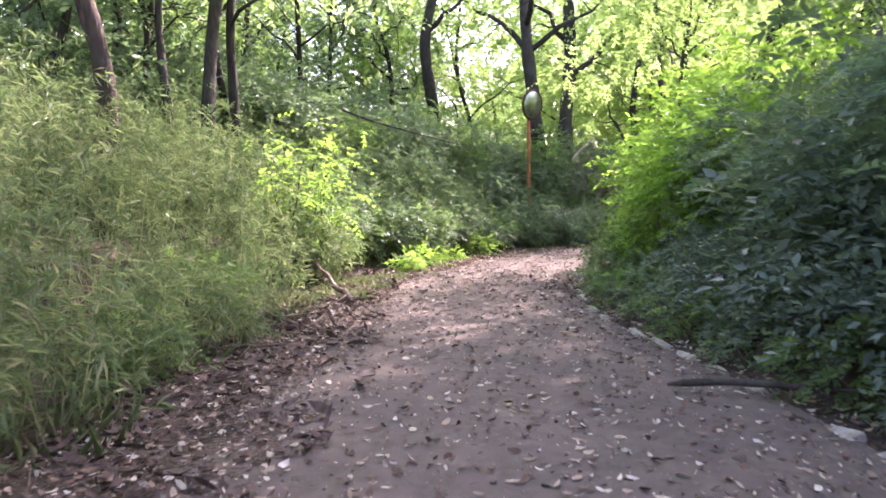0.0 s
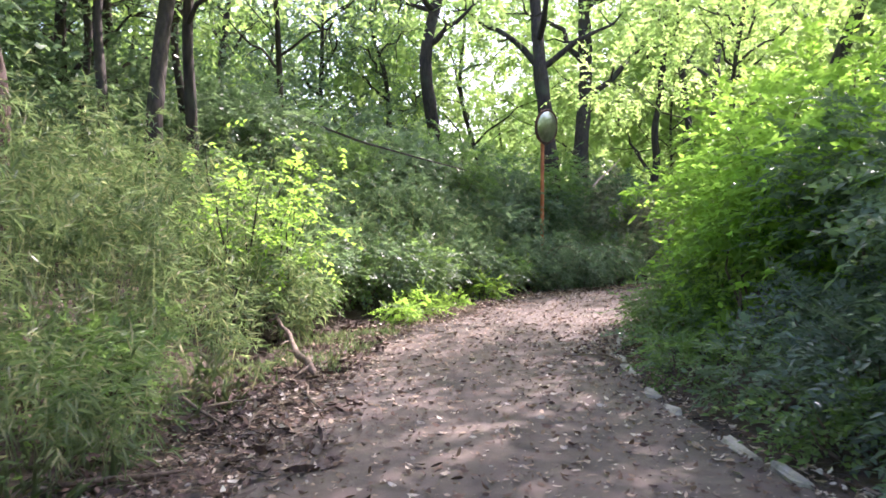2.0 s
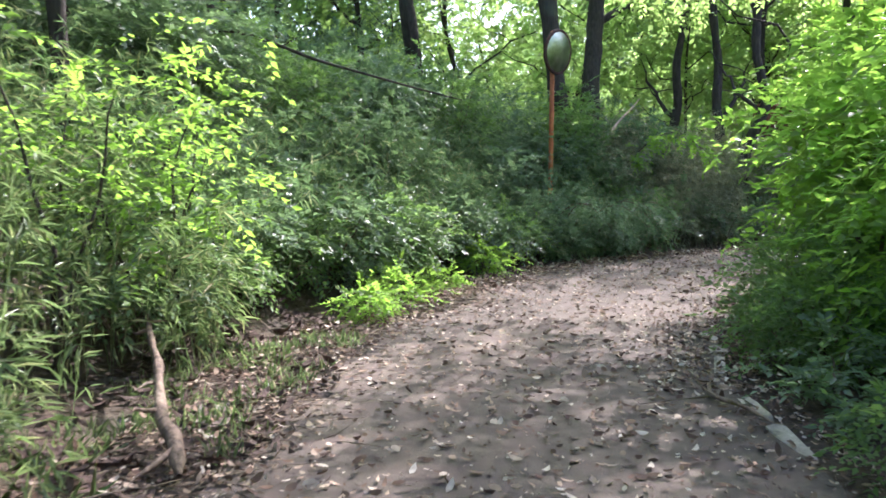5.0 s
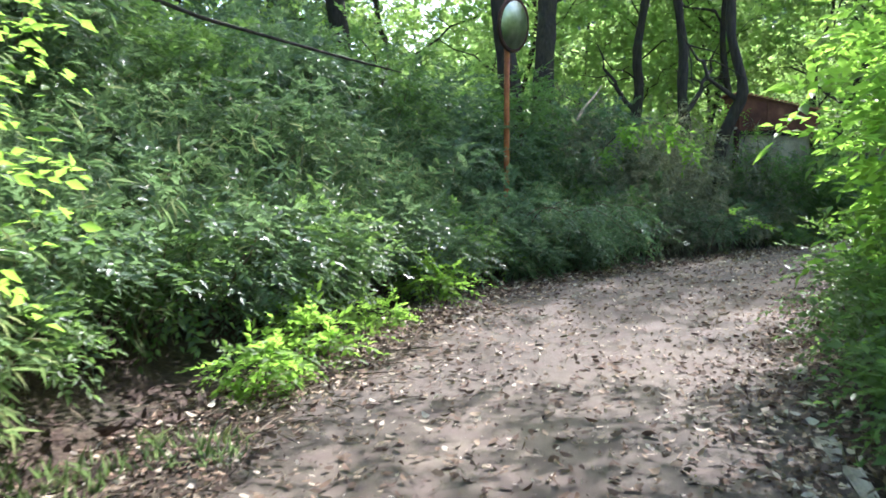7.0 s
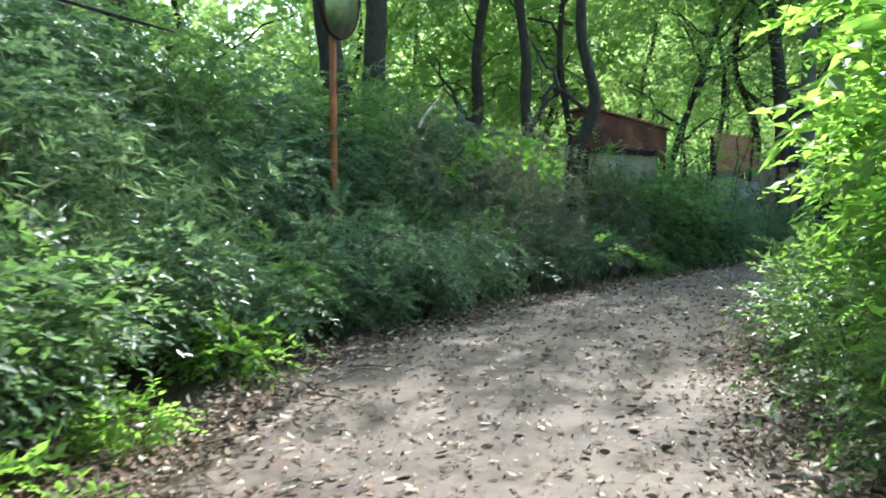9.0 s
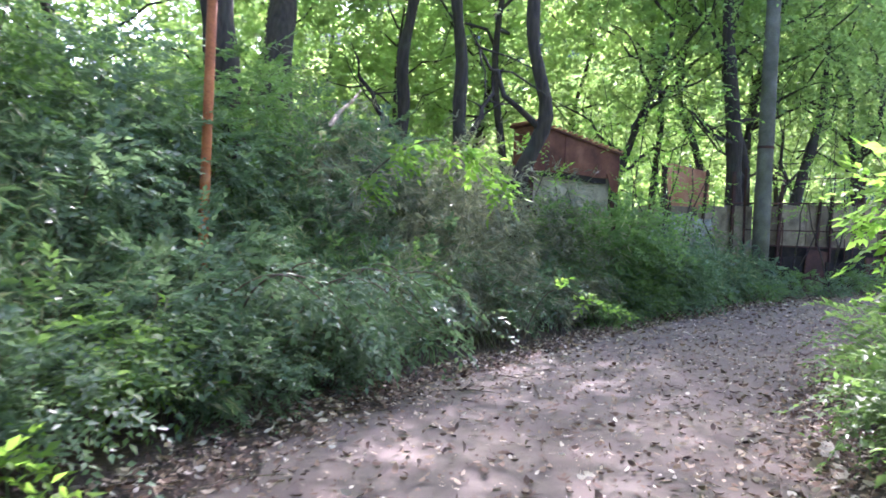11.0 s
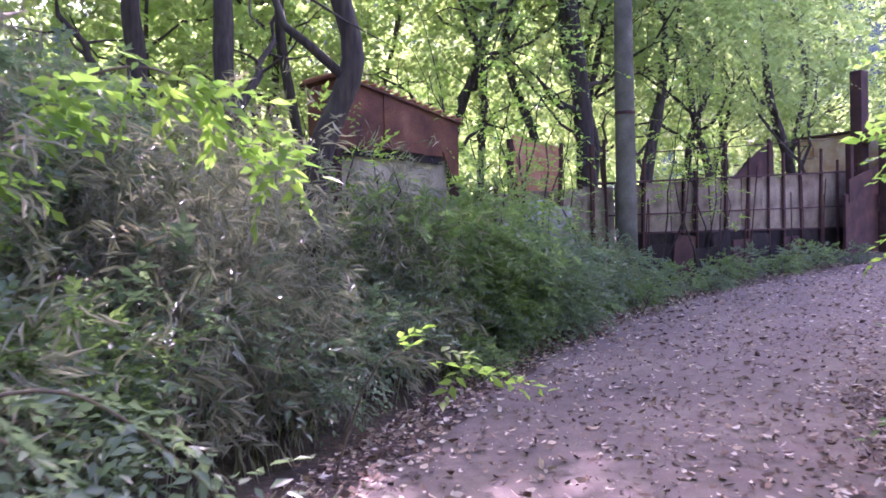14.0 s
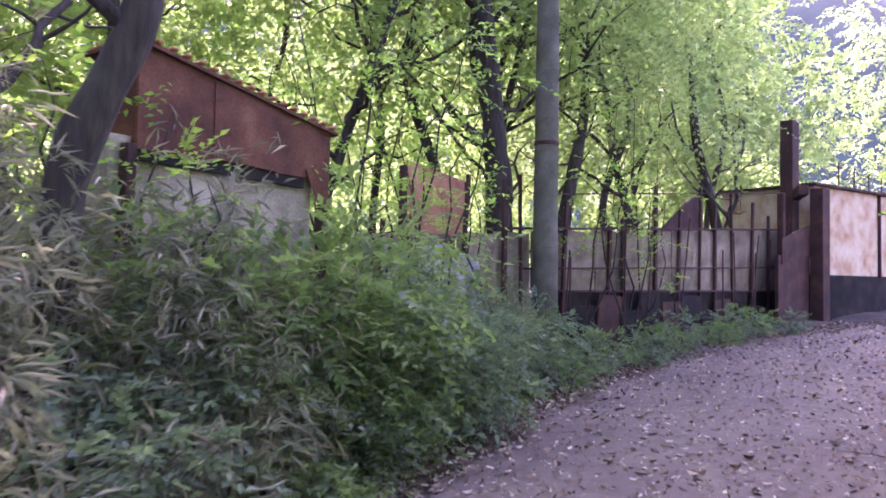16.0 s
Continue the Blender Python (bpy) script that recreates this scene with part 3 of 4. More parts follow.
def bamboo(q, d, tall, name, label, leaf=0.15, mat=None):
    lump = np.sin(1.9 * q[:, 0] + 0.7 * q[:, 1]) * np.sin(1.6 * q[:, 1] - 0.8 * q[:, 0] + 1) + 0.5 * np.sin(4.3 * q[:, 0] + 1) * np.sin(3.9 * q[:, 1])
    keep = rng.uniform(0, 1, len(q)) < 0.58 + 0.72 * lump
    q, d, lump = q[keep], d[keep], lump[keep]
    z = height(q)
    h = (1 + 0.28 * lump) * tall * (0.28 + 0.72 * soft(d / 1.6)) * rng.uniform(0.65, 1.15, len(q))
    base = np.column_stack([q, z - 0.05])
    lean = unit(rng.normal(0, 1, (len(q), 3))) * 0.28
    lean[:, 2] = 0
    tip = base + np.column_stack([lean[:, :2] * h[:, None], h])
    out = [blades(base, tip - base, rng.normal(0, 1, base.shape), np.linalg.norm(tip - base, axis=1), np.full(len(q), 0.012), 0.0, 0.0)]
    for t in (1.0, 0.88, 0.76, 0.62, 0.48, 0.34):
        sel = rng.uniform(0, 1, len(q)) < (0.55 + 0.45 * t)
        p = base[sel] + (tip - base)[sel] * t
        way = rng.normal(0, 0.7, p.shape) + [0, 0, 0.5] + lean[sel] * 2.2
        p = p + unit(way) * rng.uniform(0.03, 0.22, (len(p), 1))
        out.append(fans(p, way, 6, leaf))
    v, f = gather(out)
    return tagged(place(name, tri_mesh(name, v, f, mat or LEAF_BAMBOO)), label, "bamboo grass", kind="stuff")


q, d = scatter(-8.5, 0, -3, 14.2, 9000, LINE_L, 0.12, 6.0)
keep = d > 0.28 + 0.2 * np.sin(q[:, 1] * 2.1 + 0.5) + 0.14 * np.sin(q[:, 1] * 4.7) + 0.42 * np.exp(-((q[:, 1] - 12.0) / 1.2) ** 2)
q, d = q[keep], d[keep]
bamboo(q, d, 1.75, "bamboo_grass", "dense pale green bamboo grass covering the bank")
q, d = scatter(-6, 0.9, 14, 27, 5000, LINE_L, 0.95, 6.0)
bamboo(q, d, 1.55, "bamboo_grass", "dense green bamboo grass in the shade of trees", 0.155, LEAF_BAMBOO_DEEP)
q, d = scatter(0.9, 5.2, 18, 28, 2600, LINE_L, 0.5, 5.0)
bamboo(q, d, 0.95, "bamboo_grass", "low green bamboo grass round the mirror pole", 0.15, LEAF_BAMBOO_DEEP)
q, d = scatter(4.3, 9.6, 21, 28.5, 4300, LINE_L, 0.55, 3.6)
bamboo(q, d, 1.75, "bamboo_grass", "tall half-withered brownish bamboo grass crowding the path", 0.16, LEAF_BAMBOO_DRY)
q, d = scatter(8.5, 15, 23, 30, 2200, LINE_L, 0.5, 2.6)
bamboo(q, d, 1.4, "bamboo_grass", "low grey-green bamboo grass before the shed", 0.15)

# ---- shrubs ----
def shrub_meshes(h, w, leaf, per, mat, leaves=13, stems=6, wide=0.5, sag=0.3, spray=0.5, base=0.42):
    pieces, green = [], []
    for s in range(stems):
        a = 2 * math.pi * s / stems + rng.uniform(-0.4, 0.4)
        e = np.array([math.cos(a) * w * rng.uniform(0.3, 0.75), math.sin(a) * w * rng.uniform(0.3, 0.75), h * rng.uniform(0.6, 0.98)])
        b = limb_line((math.cos(a) * 0.06, math.sin(a) * 0.06, 0), e, 0.3, 8)
        pieces.append(tube_arrays(b, np.linspace(0.018 + 0.006 * h, 0.004, 8), 5))
        p, d = blob(e * [1, 1, 0.86], w * rng.uniform(0.38, 0.55), int(per / stems), 0.8)
        green.append((p, d))
    p, d = blob((0, 0, h * base), w * 0.8, int(per * 0.7), h * min(base, 1 - base) * 1.19 / w)
    green.append((p, d))
    p = np.concatenate([g[0] for g in green]); d = np.concatenate([g[1] for g in green])
    p[:, 2] = np.abs(p[:, 2]) + 0.05
    v, f = sprays(p, d * [1, 1, 0.5] + rng.normal(0, 0.35, d.shape), rng.uniform(0.6, 1.3, len(p)) * spray, leaves, leaf, wide, sag)
    sv, sf = gather(pieces)
    return tri_mesh("branchwork", sv, sf, TWIG), tri_mesh("foliage", v, f, mat)


def shrub(x, y, meshes, label, turn=0.0, scale=1.0, group="", name="shrub", drop=0.05):
    root = new(name)
    root.matrix_basis = pose(x, y, ground_at(x, y) - drop, 0, 0, turn) @ Matrix.Scale(scale, 4)
    place("branchwork", meshes[0], root)
    place("foliage", meshes[1], root)
    return tagged(root, label, "shrub", group)


DARK = [shrub_meshes(2.4, 1.5, 0.11, 330, LEAF_DARK), shrub_meshes(1.5, 1.2, 0.10, 260, LEAF_DARK), shrub_meshes(3.2, 1.7, 0.12, 380, LEAF_DARK)]
MID = [shrub_meshes(2.2, 1.4, 0.10, 330, LEAF_MID), shrub_meshes(1.1, 0.9, 0.08, 200, LEAF_MID), shrub_meshes(3.4, 1.7, 0.11, 400, LEAF_MID)]
BRIGHT = [shrub_meshes(2.6, 1.2, 0.135, 230, LEAF_BRIGHT, 11, 5), shrub_meshes(0.75, 0.6, 0.12, 70, LEAF_BRIGHT, 9, 4, spray=0.4), shrub_meshes(3.6, 1.5, 0.135, 300, LEAF_BRIGHT, 11, 6)]
LOW = [shrub_meshes(0.5, 0.55, 0.07, 90, LEAF_MID, 9, 4, spray=0.28), shrub_meshes(0.42, 0.5, 0.07, 80, LEAF_DARK, 9, 4, spray=0.25)]

FRONT = [shrub_meshes(1.3, 0.9, 0.105, 130, LEAF_MID, 11, 7, base=0.7), shrub_meshes(1.35, 0.95, 0.1, 140, LEAF_DARK, 11, 7, base=0.7)]


def row(line, places, meshes, sign, label, group):
    """Shrubs along an edge: (distance along, distance out, kind, size)."""
    s = np.concatenate([[0], np.cumsum(np.linalg.norm(np.diff(line, axis=0), axis=1))])
    for q, (a, o, k, size) in enumerate(places):
        p = np.array([np.interp(a, s, line[:, c]) for c in (0, 1)])
        e = np.array([np.interp(a + 0.3, s, line[:, c]) for c in (0, 1)]) - p
        nrm = np.array([-e[1], e[0]]) / np.linalg.norm(e) * sign
        x, y = p + nrm * o
        shrub(x, y, meshes[k], label, 77 * q + 13 * k, size, group)


# dark thicket along the kerb (8 m along the edge is y = 0)
row(LINE_R, [(5.5 + 1.25 * q, 1.75 + 0.3 * (q % 3), (0, 1, 2, 0)[q % 4] if q < 9 else 1, 0.88 + 0.1 * (q % 3) if q < 8 else 0.6) for q in range(11)], DARK, -1,
    "dark glossy evergreen shrub leaning over the kerb", "dark shrubs along the kerb")
row(LINE_R, [(4.5 + 2.0 * q, 3.2 + 0.4 * (q % 2), 2, 1.1 + 0.12 * (q % 3)) for q in range(6)], DARK, -1,
    "tall dark evergreen shrub on the bank", "dark shrubs along the kerb")
row(LINE_R, [(11 + 1.3 * q, 0.45 + 0.15 * (q % 3), q % 2, 0.9 + 0.15 * (q % 3)) for q in range(9)], LOW, -1,
    "low leafy undergrowth spilling over the kerb", "low undergrowth")
row(LINE_R, [(19.6, 2.6, 0, 0.95), (20.8, 3.2, 2, 1.0), (20.6, 1.5, 0, 0.8), (22.2, 2.0, 2, 0.9), (23.3, 1.5, 0, 0.95), (24.6, 2.0, 2, 1.12), (26.0, 1.6, 2, 0.95), (27.5, 2.1, 2, 1.12), (29.0, 1.65, 0, 0.85),
             (30.3, 1.5, 0, 0.9), (31.5, 2.3, 2, 1.0), (33, 1.7, 0, 1.0), (34.6, 1.6, 2, 0.95), (36.5, 1.3, 0, 1.0)], BRIGHT, -1,
    "sunlit yellow-green shrub with thin stems", "sunlit shrubs along the bend")
row(LINE_R, [(21.6, 0.8, 1, 0.75), (23.0, 0.85, 1, 0.85), (24.4, 0.8, 1, 0.8), (26.4, 0.9, 1, 0.9), (28.4, 0.85, 1, 0.9), (29.8, 0.8, 1, 0.8), (31.2, 0.9, 1, 0.9), (32.6, 0.95, 1, 0.8)], MID, -1,
    "low green shrub at the foot of the bank", "low shrubs along the bend")
row(LINE_R, [(20 + 2.2 * q, 5.4 + 0.5 * (q % 2), 2, 0.95) for q in range(11)], MID, -1, "tall green shrub on the bank", "tall shrubs on the bank")
for q, (x, y, k, size) in enumerate([(4.7, 9.2, 2, 0.85), (4.7, 10.9, 0, 0.95), (4.3, 7.8, 0, 0.95)]):
    shrub(x, y, DARK[k], "dark glossy evergreen shrub leaning over the kerb", 47 * q, size, "dark shrubs along the kerb")
BIG = shrub_meshes(1.5, 1.0, 0.13, 170, LEAF_BIG, 11, 5, 0.42, 0.4, 0.65)
for q, (x, y, size) in enumerate([(3.8, 4.2, 0.95), (3.65, 5.6, 0.8), (3.7, 7.2, 0.9), (3.3, 8.6, 0.7), (3.5, 10.0, 0.65), (3.9, 2.6, 1.0), (4.4, 6.4, 1.3)]):
    shrub(x, y, BIG, "broad-leaved grey-green shrub beside the kerb", 71 * q, size, "broad-leaved shrubs")
# the shaded outside of the bend
row(LINE_L, [(25 + 1.2 * q, 0.85 + 0.25 * (q % 3), 1, 0.6 + 0.12 * (q % 3)) for q in range(17)], FRONT, 1,
    "dark green shrub in the shade of trees", "shaded shrubs on the outer bend")
row(LINE_L, [(24 + 1.6 * q, 2.5 + 0.5 * (q % 2), 0, 0.62 + 0.1 * (q % 3)) for q in range(8)], DARK, 1,
    "tall dark green shrub under the trees", "shaded shrubs on the outer bend")
row(LINE_L, [(22 + 1.9 * q, 4.6 + 0.7 * (q % 2), 0, 0.85) for q in range(8)], MID, 1, "green shrub at the edge of the wood", "shrubs under the trees")
row(LINE_L, [(8 + 2.4 * q, 6.4 + 0.7 * (q % 2), 2, 1.2) for q in range(10)], DARK, 1, "tall dark shrub behind the bamboo grass", "shrubs behind the bamboo grass")
row(LINE_L, [(38.2 + 0.9 * q, 0.35 + 0.2 * (q % 3), q % 2, 0.8 + 0.1 * (q % 3)) for q in range(16)], LOW, 1, "low green weeds at the foot of the fence", "weeds along the fence")

for q, (x, y, k, size) in enumerate([(4.6, 24.1, 0, 0.55), (3.6, 22.7, 1, 0.5), (2.5, 21.7, 1, 0.5), (10.3, 26.7, 1, 0.8), (11.6, 27.3, 1, 0.9), (12.8, 28.0, 1, 0.7)]):
    shrub(x, y, (DARK if q % 3 else MID)[k], "dark green shrub in the shade of trees", 55 * q, size, "shaded shrubs on the outer bend")

for q, (x, y, k, size) in enumerate([(-2.6, 20.6, 2, 0.9), (-1.2, 22.2, 2, 0.9), (0.2, 23.6, 2, 0.8), (1.1, 25.2, 2, 0.85), (2.9, 25.6, 2, 0.75), (4.9, 27.2, 0, 0.95), (6.3, 27.9, 0, 0.9), (-4.2, 19.0, 2, 1.1), (-0.6, 25.4, 2, 0.9), (-3.2, 23.2, 2, 0.95)]):
    shrub(x, y, (DARK if q % 2 else MID)[k], "tall dark green shrub under the trees", 61 * q, size, "tall shrubs under the trees")

row(LINE_L, [(22.4 + 1.7 * q, 1.0 + 0.3 * (q % 2), 0, 0.62 + 0.12 * (q % 3)) for q in range(5)], FRONT, 1,
    "broad-leaved green shrub overhanging the path edge", "shrubs overhanging the path edge")
row(LINE_L, [(21.4 + 1.6 * q, 1.2 + 0.25 * (q % 2), 1, 0.75 + 0.1 * (q % 3)) for q in range(5)], FRONT, 1,
    "dark green shrub overhanging the path edge", "shrubs overhanging the path edge")
for q, (x, y, size) in enumerate([(-2.75, 8.7, 0.7), (-2.95, 10.1, 0.6), (-2.7, 6.4, 0.55)]):
    shrub(x, y, MID[1], "low broad-leaved green shrub among the bamboo grass", 83 * q, size, "shrubs among the bamboo grass")
for q, (x, y, size) in enumerate([(9.5, 27.0, 0.85), (10.5, 27.35, 0.95), (11.3, 27.6, 0.6)]):
    shrub(x, y, MID[0], "green shrub grown up against the shed wall", 91 * q, size, "shrubs before the shed")
# bright young plants
for x, y, k, s, t in [(-0.72, 15.65, 1, 0.55, 200), (-0.4, 16.6, 1, 0.65, 30), (0.15, 18.0, 1, 0.5, 100), (0.9, 19.6, 1, 0.7, 10),
                      (1.8, 21.7, 1, 0.75, 150)]:
    shrub(x, y, BRIGHT[k], "bright young sapling with light green leaves" if k == 0 else "small bright green seedling by the path", t, s, "young plants", "sapling")

# ---- dry leaves, twigs and sticks ----
def fallen(count, edge_share, small=0.03, large=0.1):
    a = rng.uniform(0, 1, count)
    c = np.where(rng.uniform(0, 1, count) < edge_share, rng.beta(0.32, 0.42, count), rng.uniform(0, 1, count))
    k = a * (n - 1) * 0.78
    i0 = k.astype(int); w = (k - i0)[:, None]
    el, er = EL[i0] * (1 - w) + EL[i0 + 1] * w, ER[i0] * (1 - w) + ER[i0 + 1] * w
    c = (c * 1.2 - 0.12)[:, None]
    q = el * (1 - c) + er * c
    z = np.where((c[:, 0] > 0) & (c[:, 0] < 1), level(q) - 0.02 + 0.03 * (1 - (2 * c[:, 0] - 1) ** 2), height(q) - 0.02) + 0.008
    way = rng.normal(0, 1, (count, 3)) * [1, 1, 0.18]
    up = np.array([0, 0, 1.0]) + rng.normal(0, 0.35, (count, 3))
    ln = small + (large - small) * rng.uniform(0, 1, count) ** 1.6
    return curled(np.column_stack([q, z + 0.008 * rng.uniform(0, 1, count)]), way, up, ln, ln * rng.uniform(0.22, 0.55, count))


v, f = gather([fallen(54000, 0.62, 0.03, 0.095), fallen(34000, 0.5, 0.01, 0.03)])
tagged(place("dry_leaves", tri_mesh("dry_leaves", v, f, LITTER)), "brown and tan dry leaves scattered over the path", "leaf litter", kind="stuff")


def stick(points, r, mat, label, name="fallen_branch", side_twigs=2):
    line = curve_points(points, 0.12)
    ends = np.minimum(1, 0.25 + np.arange(len(line)) * 0.75)
    pieces = [tube_arrays(line, ends * np.linspace(r, r * 0.45, len(line)) * (1 + 0.1 * rng.normal(0, 1, len(line))), 7, 0.06)]
    for _ in range(side_twigs):
        s = line[rng.integers(len(line) // 4, len(line) - 1)]
        e = s + unit(rng.normal(0, 1, 3) * [1, 1, 0.35]) * rng.uniform(0.12, 0.3)
        pieces.append(tube_arrays(limb_line(s, e, 0.3, 4), np.linspace(r * 0.4, r * 0.15, 4), 5))
    v, f = gather(pieces)
    me = tri_mesh(name, v, f, mat)
    me.polygons.foreach_set("use_smooth", [True] * len(f))
    return tagged(place(name, me), label, "branch", "fallen branches")


stick([(1.69, 5.83, 0.02), (2.05, 5.78, 0.05), (2.4, 5.68, 0.05), (2.95, 5.32, 0.08)], 0.035, BARK, "dark fallen branch lying across the kerb")
stick([(-1.3, 10.95, -0.04), (-1.44, 11.3, 0.05), (-1.58, 11.55, 0.06), (-1.85, 12.3, 0.22), (-1.98, 12.6, 0.24), (-2.2, 13.1, 0.4)], 0.046, BRANCH, "knotty brown broken branch leaning out of the bamboo grass", side_twigs=5)
stick([(-1.44, 11.3, 0.05), (-1.38, 11.15, 0.03), (-1.52, 10.9, -0.05)], 0.03, BRANCH, "forked stub of the broken branch", side_twigs=0)
for q in range(64):
    c = rng.uniform(0, 1)
    k = int(rng.uniform(20, 120) if q < 30 else rng.uniform(36, 62) if q < 52 else rng.uniform(84, 94))
    c = c if q < 30 else 0.3 if q < 52 else 0.9
    base = (EL[k] + (ER[k] - EL[k]) * (0.02 + 0.12 * rng.uniform()) if c < 0.6 else ER[k] + (EL[k] - ER[k]) * 0.08 * rng.uniform())
    a, ln = rng.uniform(0, 6.28), rng.uniform(0.25, 0.7)
    d = np.array([math.cos(a), math.sin(a)]) * ln
    z = lambda p: float(level(np.array([p]))[0]) + 0.012
    m = base + d * 0.5 + rng.normal(0, 0.05, 2)
    stick([(*base, z(base)), (*m, z(m) + 0.02), (*(base + d), z(base + d))], rng.uniform(0.005, 0.011), TWIG, "thin brown twig lying on the path edge", "twig", 1)

for line, rad, what in (
        ([(2.02, 12.8, -0.07), (1.9, 12.4, -0.06), (1.99, 12.15, -0.05), (2.05, 11.8, -0.06)], 0.022, "crooked dark branch lying at the kerb"),
        ([(-2.25, 9.7, 0.02), (-2.0, 9.4, -0.02), (-1.66, 9.0, -0.05)], 0.02, "dark fallen branch among the leaf litter"),
        ([(-2.15, 7.55, 0.0), (-1.9, 7.7, -0.03), (-1.6, 7.88, -0.04)], 0.03, "thick dark branch among the leaf litter"),
        ([(-1.3, 10.55, -0.05), (-1.2, 10.0, -0.05), (-0.97, 9.5, -0.06)], 0.014, "curved dark twig on the path"),
        ([(-2.0, 9.5, -0.02), (-1.8, 9.8, -0.04), (-1.6, 10.0, -0.05)], 0.013, "bent twig among the leaf litter"),
        ([(-1.42, 9.4, 0.02), (-1.5, 9.2, -0.02), (-1.47, 8.9, -0.05)], 0.015, "dark twig among the leaf litter")):
    stick(line, rad, BRANCH if rad > 0.02 else TWIG, what, side_twigs=3)

# strips of dark bark rotting on the verge
nb = 2600
q = np.column_stack([rng.uniform(-2.4, -0.7, nb), rng.uniform(2.5, 16, nb)])
q = q[np.sin(q[:, 0] * 4.3 + q[:, 1] * 1.1) * np.sin(q[:, 1] * 2.7 + 1) + 0.5 * (-1.3 - q[:, 0]) > -0.05]
nb = len(q)
ln = rng.uniform(0.06, 0.22, nb)
v, f = curled(np.column_stack([q, np.maximum(height(q), level(q)) + 0.012 + 0.02 * rng.uniform(0, 1, nb)]), rng.normal(0, 1, (nb, 3)) * [1, 1, 0.15],
              np.array([0, 0, 1.0]) + rng.normal(0, 0.4, (nb, 3)), ln, ln * rng.uniform(0.15, 0.4, nb))
tagged(place("bark_litter", tri_mesh("bark_litter", v, f, BARK_WARM)), "dark rotting bark strips among the leaf litter", "bark litter", kind="stuff")


def heap(x0, x1, y0, y1, count, line, sign, name, label):
    q = np.column_stack([rng.uniform(x0, x1, count), rng.uniform(y0, y1, count)])
    d = sign * side_of(line, q)
    w = rng.normal(0, 1, count) * (0.42 - 0.014 * q[:, 1]) - 0.5 + 0.025 * q[:, 1]
    keep = np.abs(d - w) < 0.3
    q, d = q[keep], d[keep]
    n_ = len(q)
    z = np.maximum(height(q), level(q)) + 0.004 + 0.03 * rng.uniform(0, 1, n_)
    ln = rng.uniform(0.025, 0.085, n_)
    v, f = curled(np.column_stack([q, z]), rng.normal(0, 1, (n_, 3)) * [1, 1, 0.3], np.array([0, 0, 1.0]) + rng.normal(0, 0.5, (n_, 3)), ln, ln * rng.uniform(0.25, 0.6, n_))
    tagged(place(name, tri_mesh(name, v, f, LITTER)), label, "leaf litter", kind="stuff")


heap(-2.6, 1.5, 1, 19, 46000, LINE_L, 1, "leaf_litter", "thick brown leaf litter along the path edge")
heap(1.2, 11, 12.5, 23, 44000, LINE_R, -1, "leaf_litter", "dry brown leaf litter along the kerb")
heap(1.5, 16, 19, 28, 40000, LINE_L, 1, "leaf_litter", "dark leaf litter at the foot of the shrubs")

q = np.column_stack([rng.uniform(-2.7, 2.5, 9000), rng.uniform(2, 18, 9000)])
d = side_of(LINE_L, q)
q = q[(d < 0.5) & (d > -0.75 - 0.3 * np.sin(q[:, 1] * 1.7))]
n_ = len(q)
base = np.column_stack([q, np.maximum(height(q), level(q)) + 0.012 + 0.02 * rng.uniform(0, 1, n_)])
v, f = blades(base, rng.normal(0, 1, (n_, 3)) * [1, 1, 0.1], rng.normal(0, 1, (n_, 3)), rng.uniform(0.06, 0.38, n_), rng.uniform(0.004, 0.01, n_), 0.4, 0.02)
tagged(place("twig_litter", tri_mesh("twig_litter", v, f, TWIG)), "thin dark broken twigs among the leaf litter", "twigs", kind="stuff")

# short grass in the sunny spot
q, d = scatter(-2.6, 0.2, 11.2, 14.6, 5200, LINE_L, -0.55, 0.7)
d = d * (1 + 0.3 * rng.normal(0, 1, len(d)))
keep = (np.sin(q[:, 0] * 5) * np.sin(q[:, 1] * 4) > -0.15) & (d > -0.5)
q = q[keep]
base = np.column_stack([q, np.maximum(height(q), level(q)) - 0.01])
v, f = blades(base, rng.normal(0, 0.45, base.shape) + [0, 0, 0.8], rng.normal(0, 1, base.shape), rng.uniform(0.05, 0.16, len(q)), rng.uniform(0.005, 0.009, len(q)), 0.1, 0.3)
tagged(place("grass", tri_mesh("grass", v, f, LEAF_BAMBOO)), "short pale green grass in a sunny spot", "grass", kind="stuff")
q, d = scatter(-3.2, 0, -2, 11.5, 6000, LINE_L, 0.0, 0.9)
q = q[d > 0.25 + 0.3 * np.sin(q[:, 1] * 2.3) + 0.2 * np.sin(q[:, 1] * 5.1)]
base = np.column_stack([q, height(q) - 0.02])
v, f = blades(base, rng.normal(0, 0.8, base.shape) + [0.15, 0, 0.7], rng.normal(0, 1, base.shape), rng.uniform(0.06, 0.3, len(q)), rng.uniform(0.003, 0.007, len(q)), 0.1, 0.45)
tagged(place("grass", tri_mesh("grass", v, f, LEAF_BAMBOO)), "long pale grass along the bank's foot", "grass", kind="stuff")

# ---- round traffic mirror on its rusty pole ----
def lathe(profile, sides=32):
    bm = bmesh.new()
    rings = [[bm.verts.new((r * math.cos(2 * math.pi * k / sides), r * math.sin(2 * math.pi * k / sides), z)) for k in range(sides)] for r, z in profile]
    for a, b in zip(rings, rings[1:]):
        for k in range(sides):
            bm.faces.new((a[k], a[(k + 1) % sides], b[(k + 1) % sides], b[k]))
    bm.faces.new(rings[-1]); bm.faces.new(rings[0][::-1])
    return bm


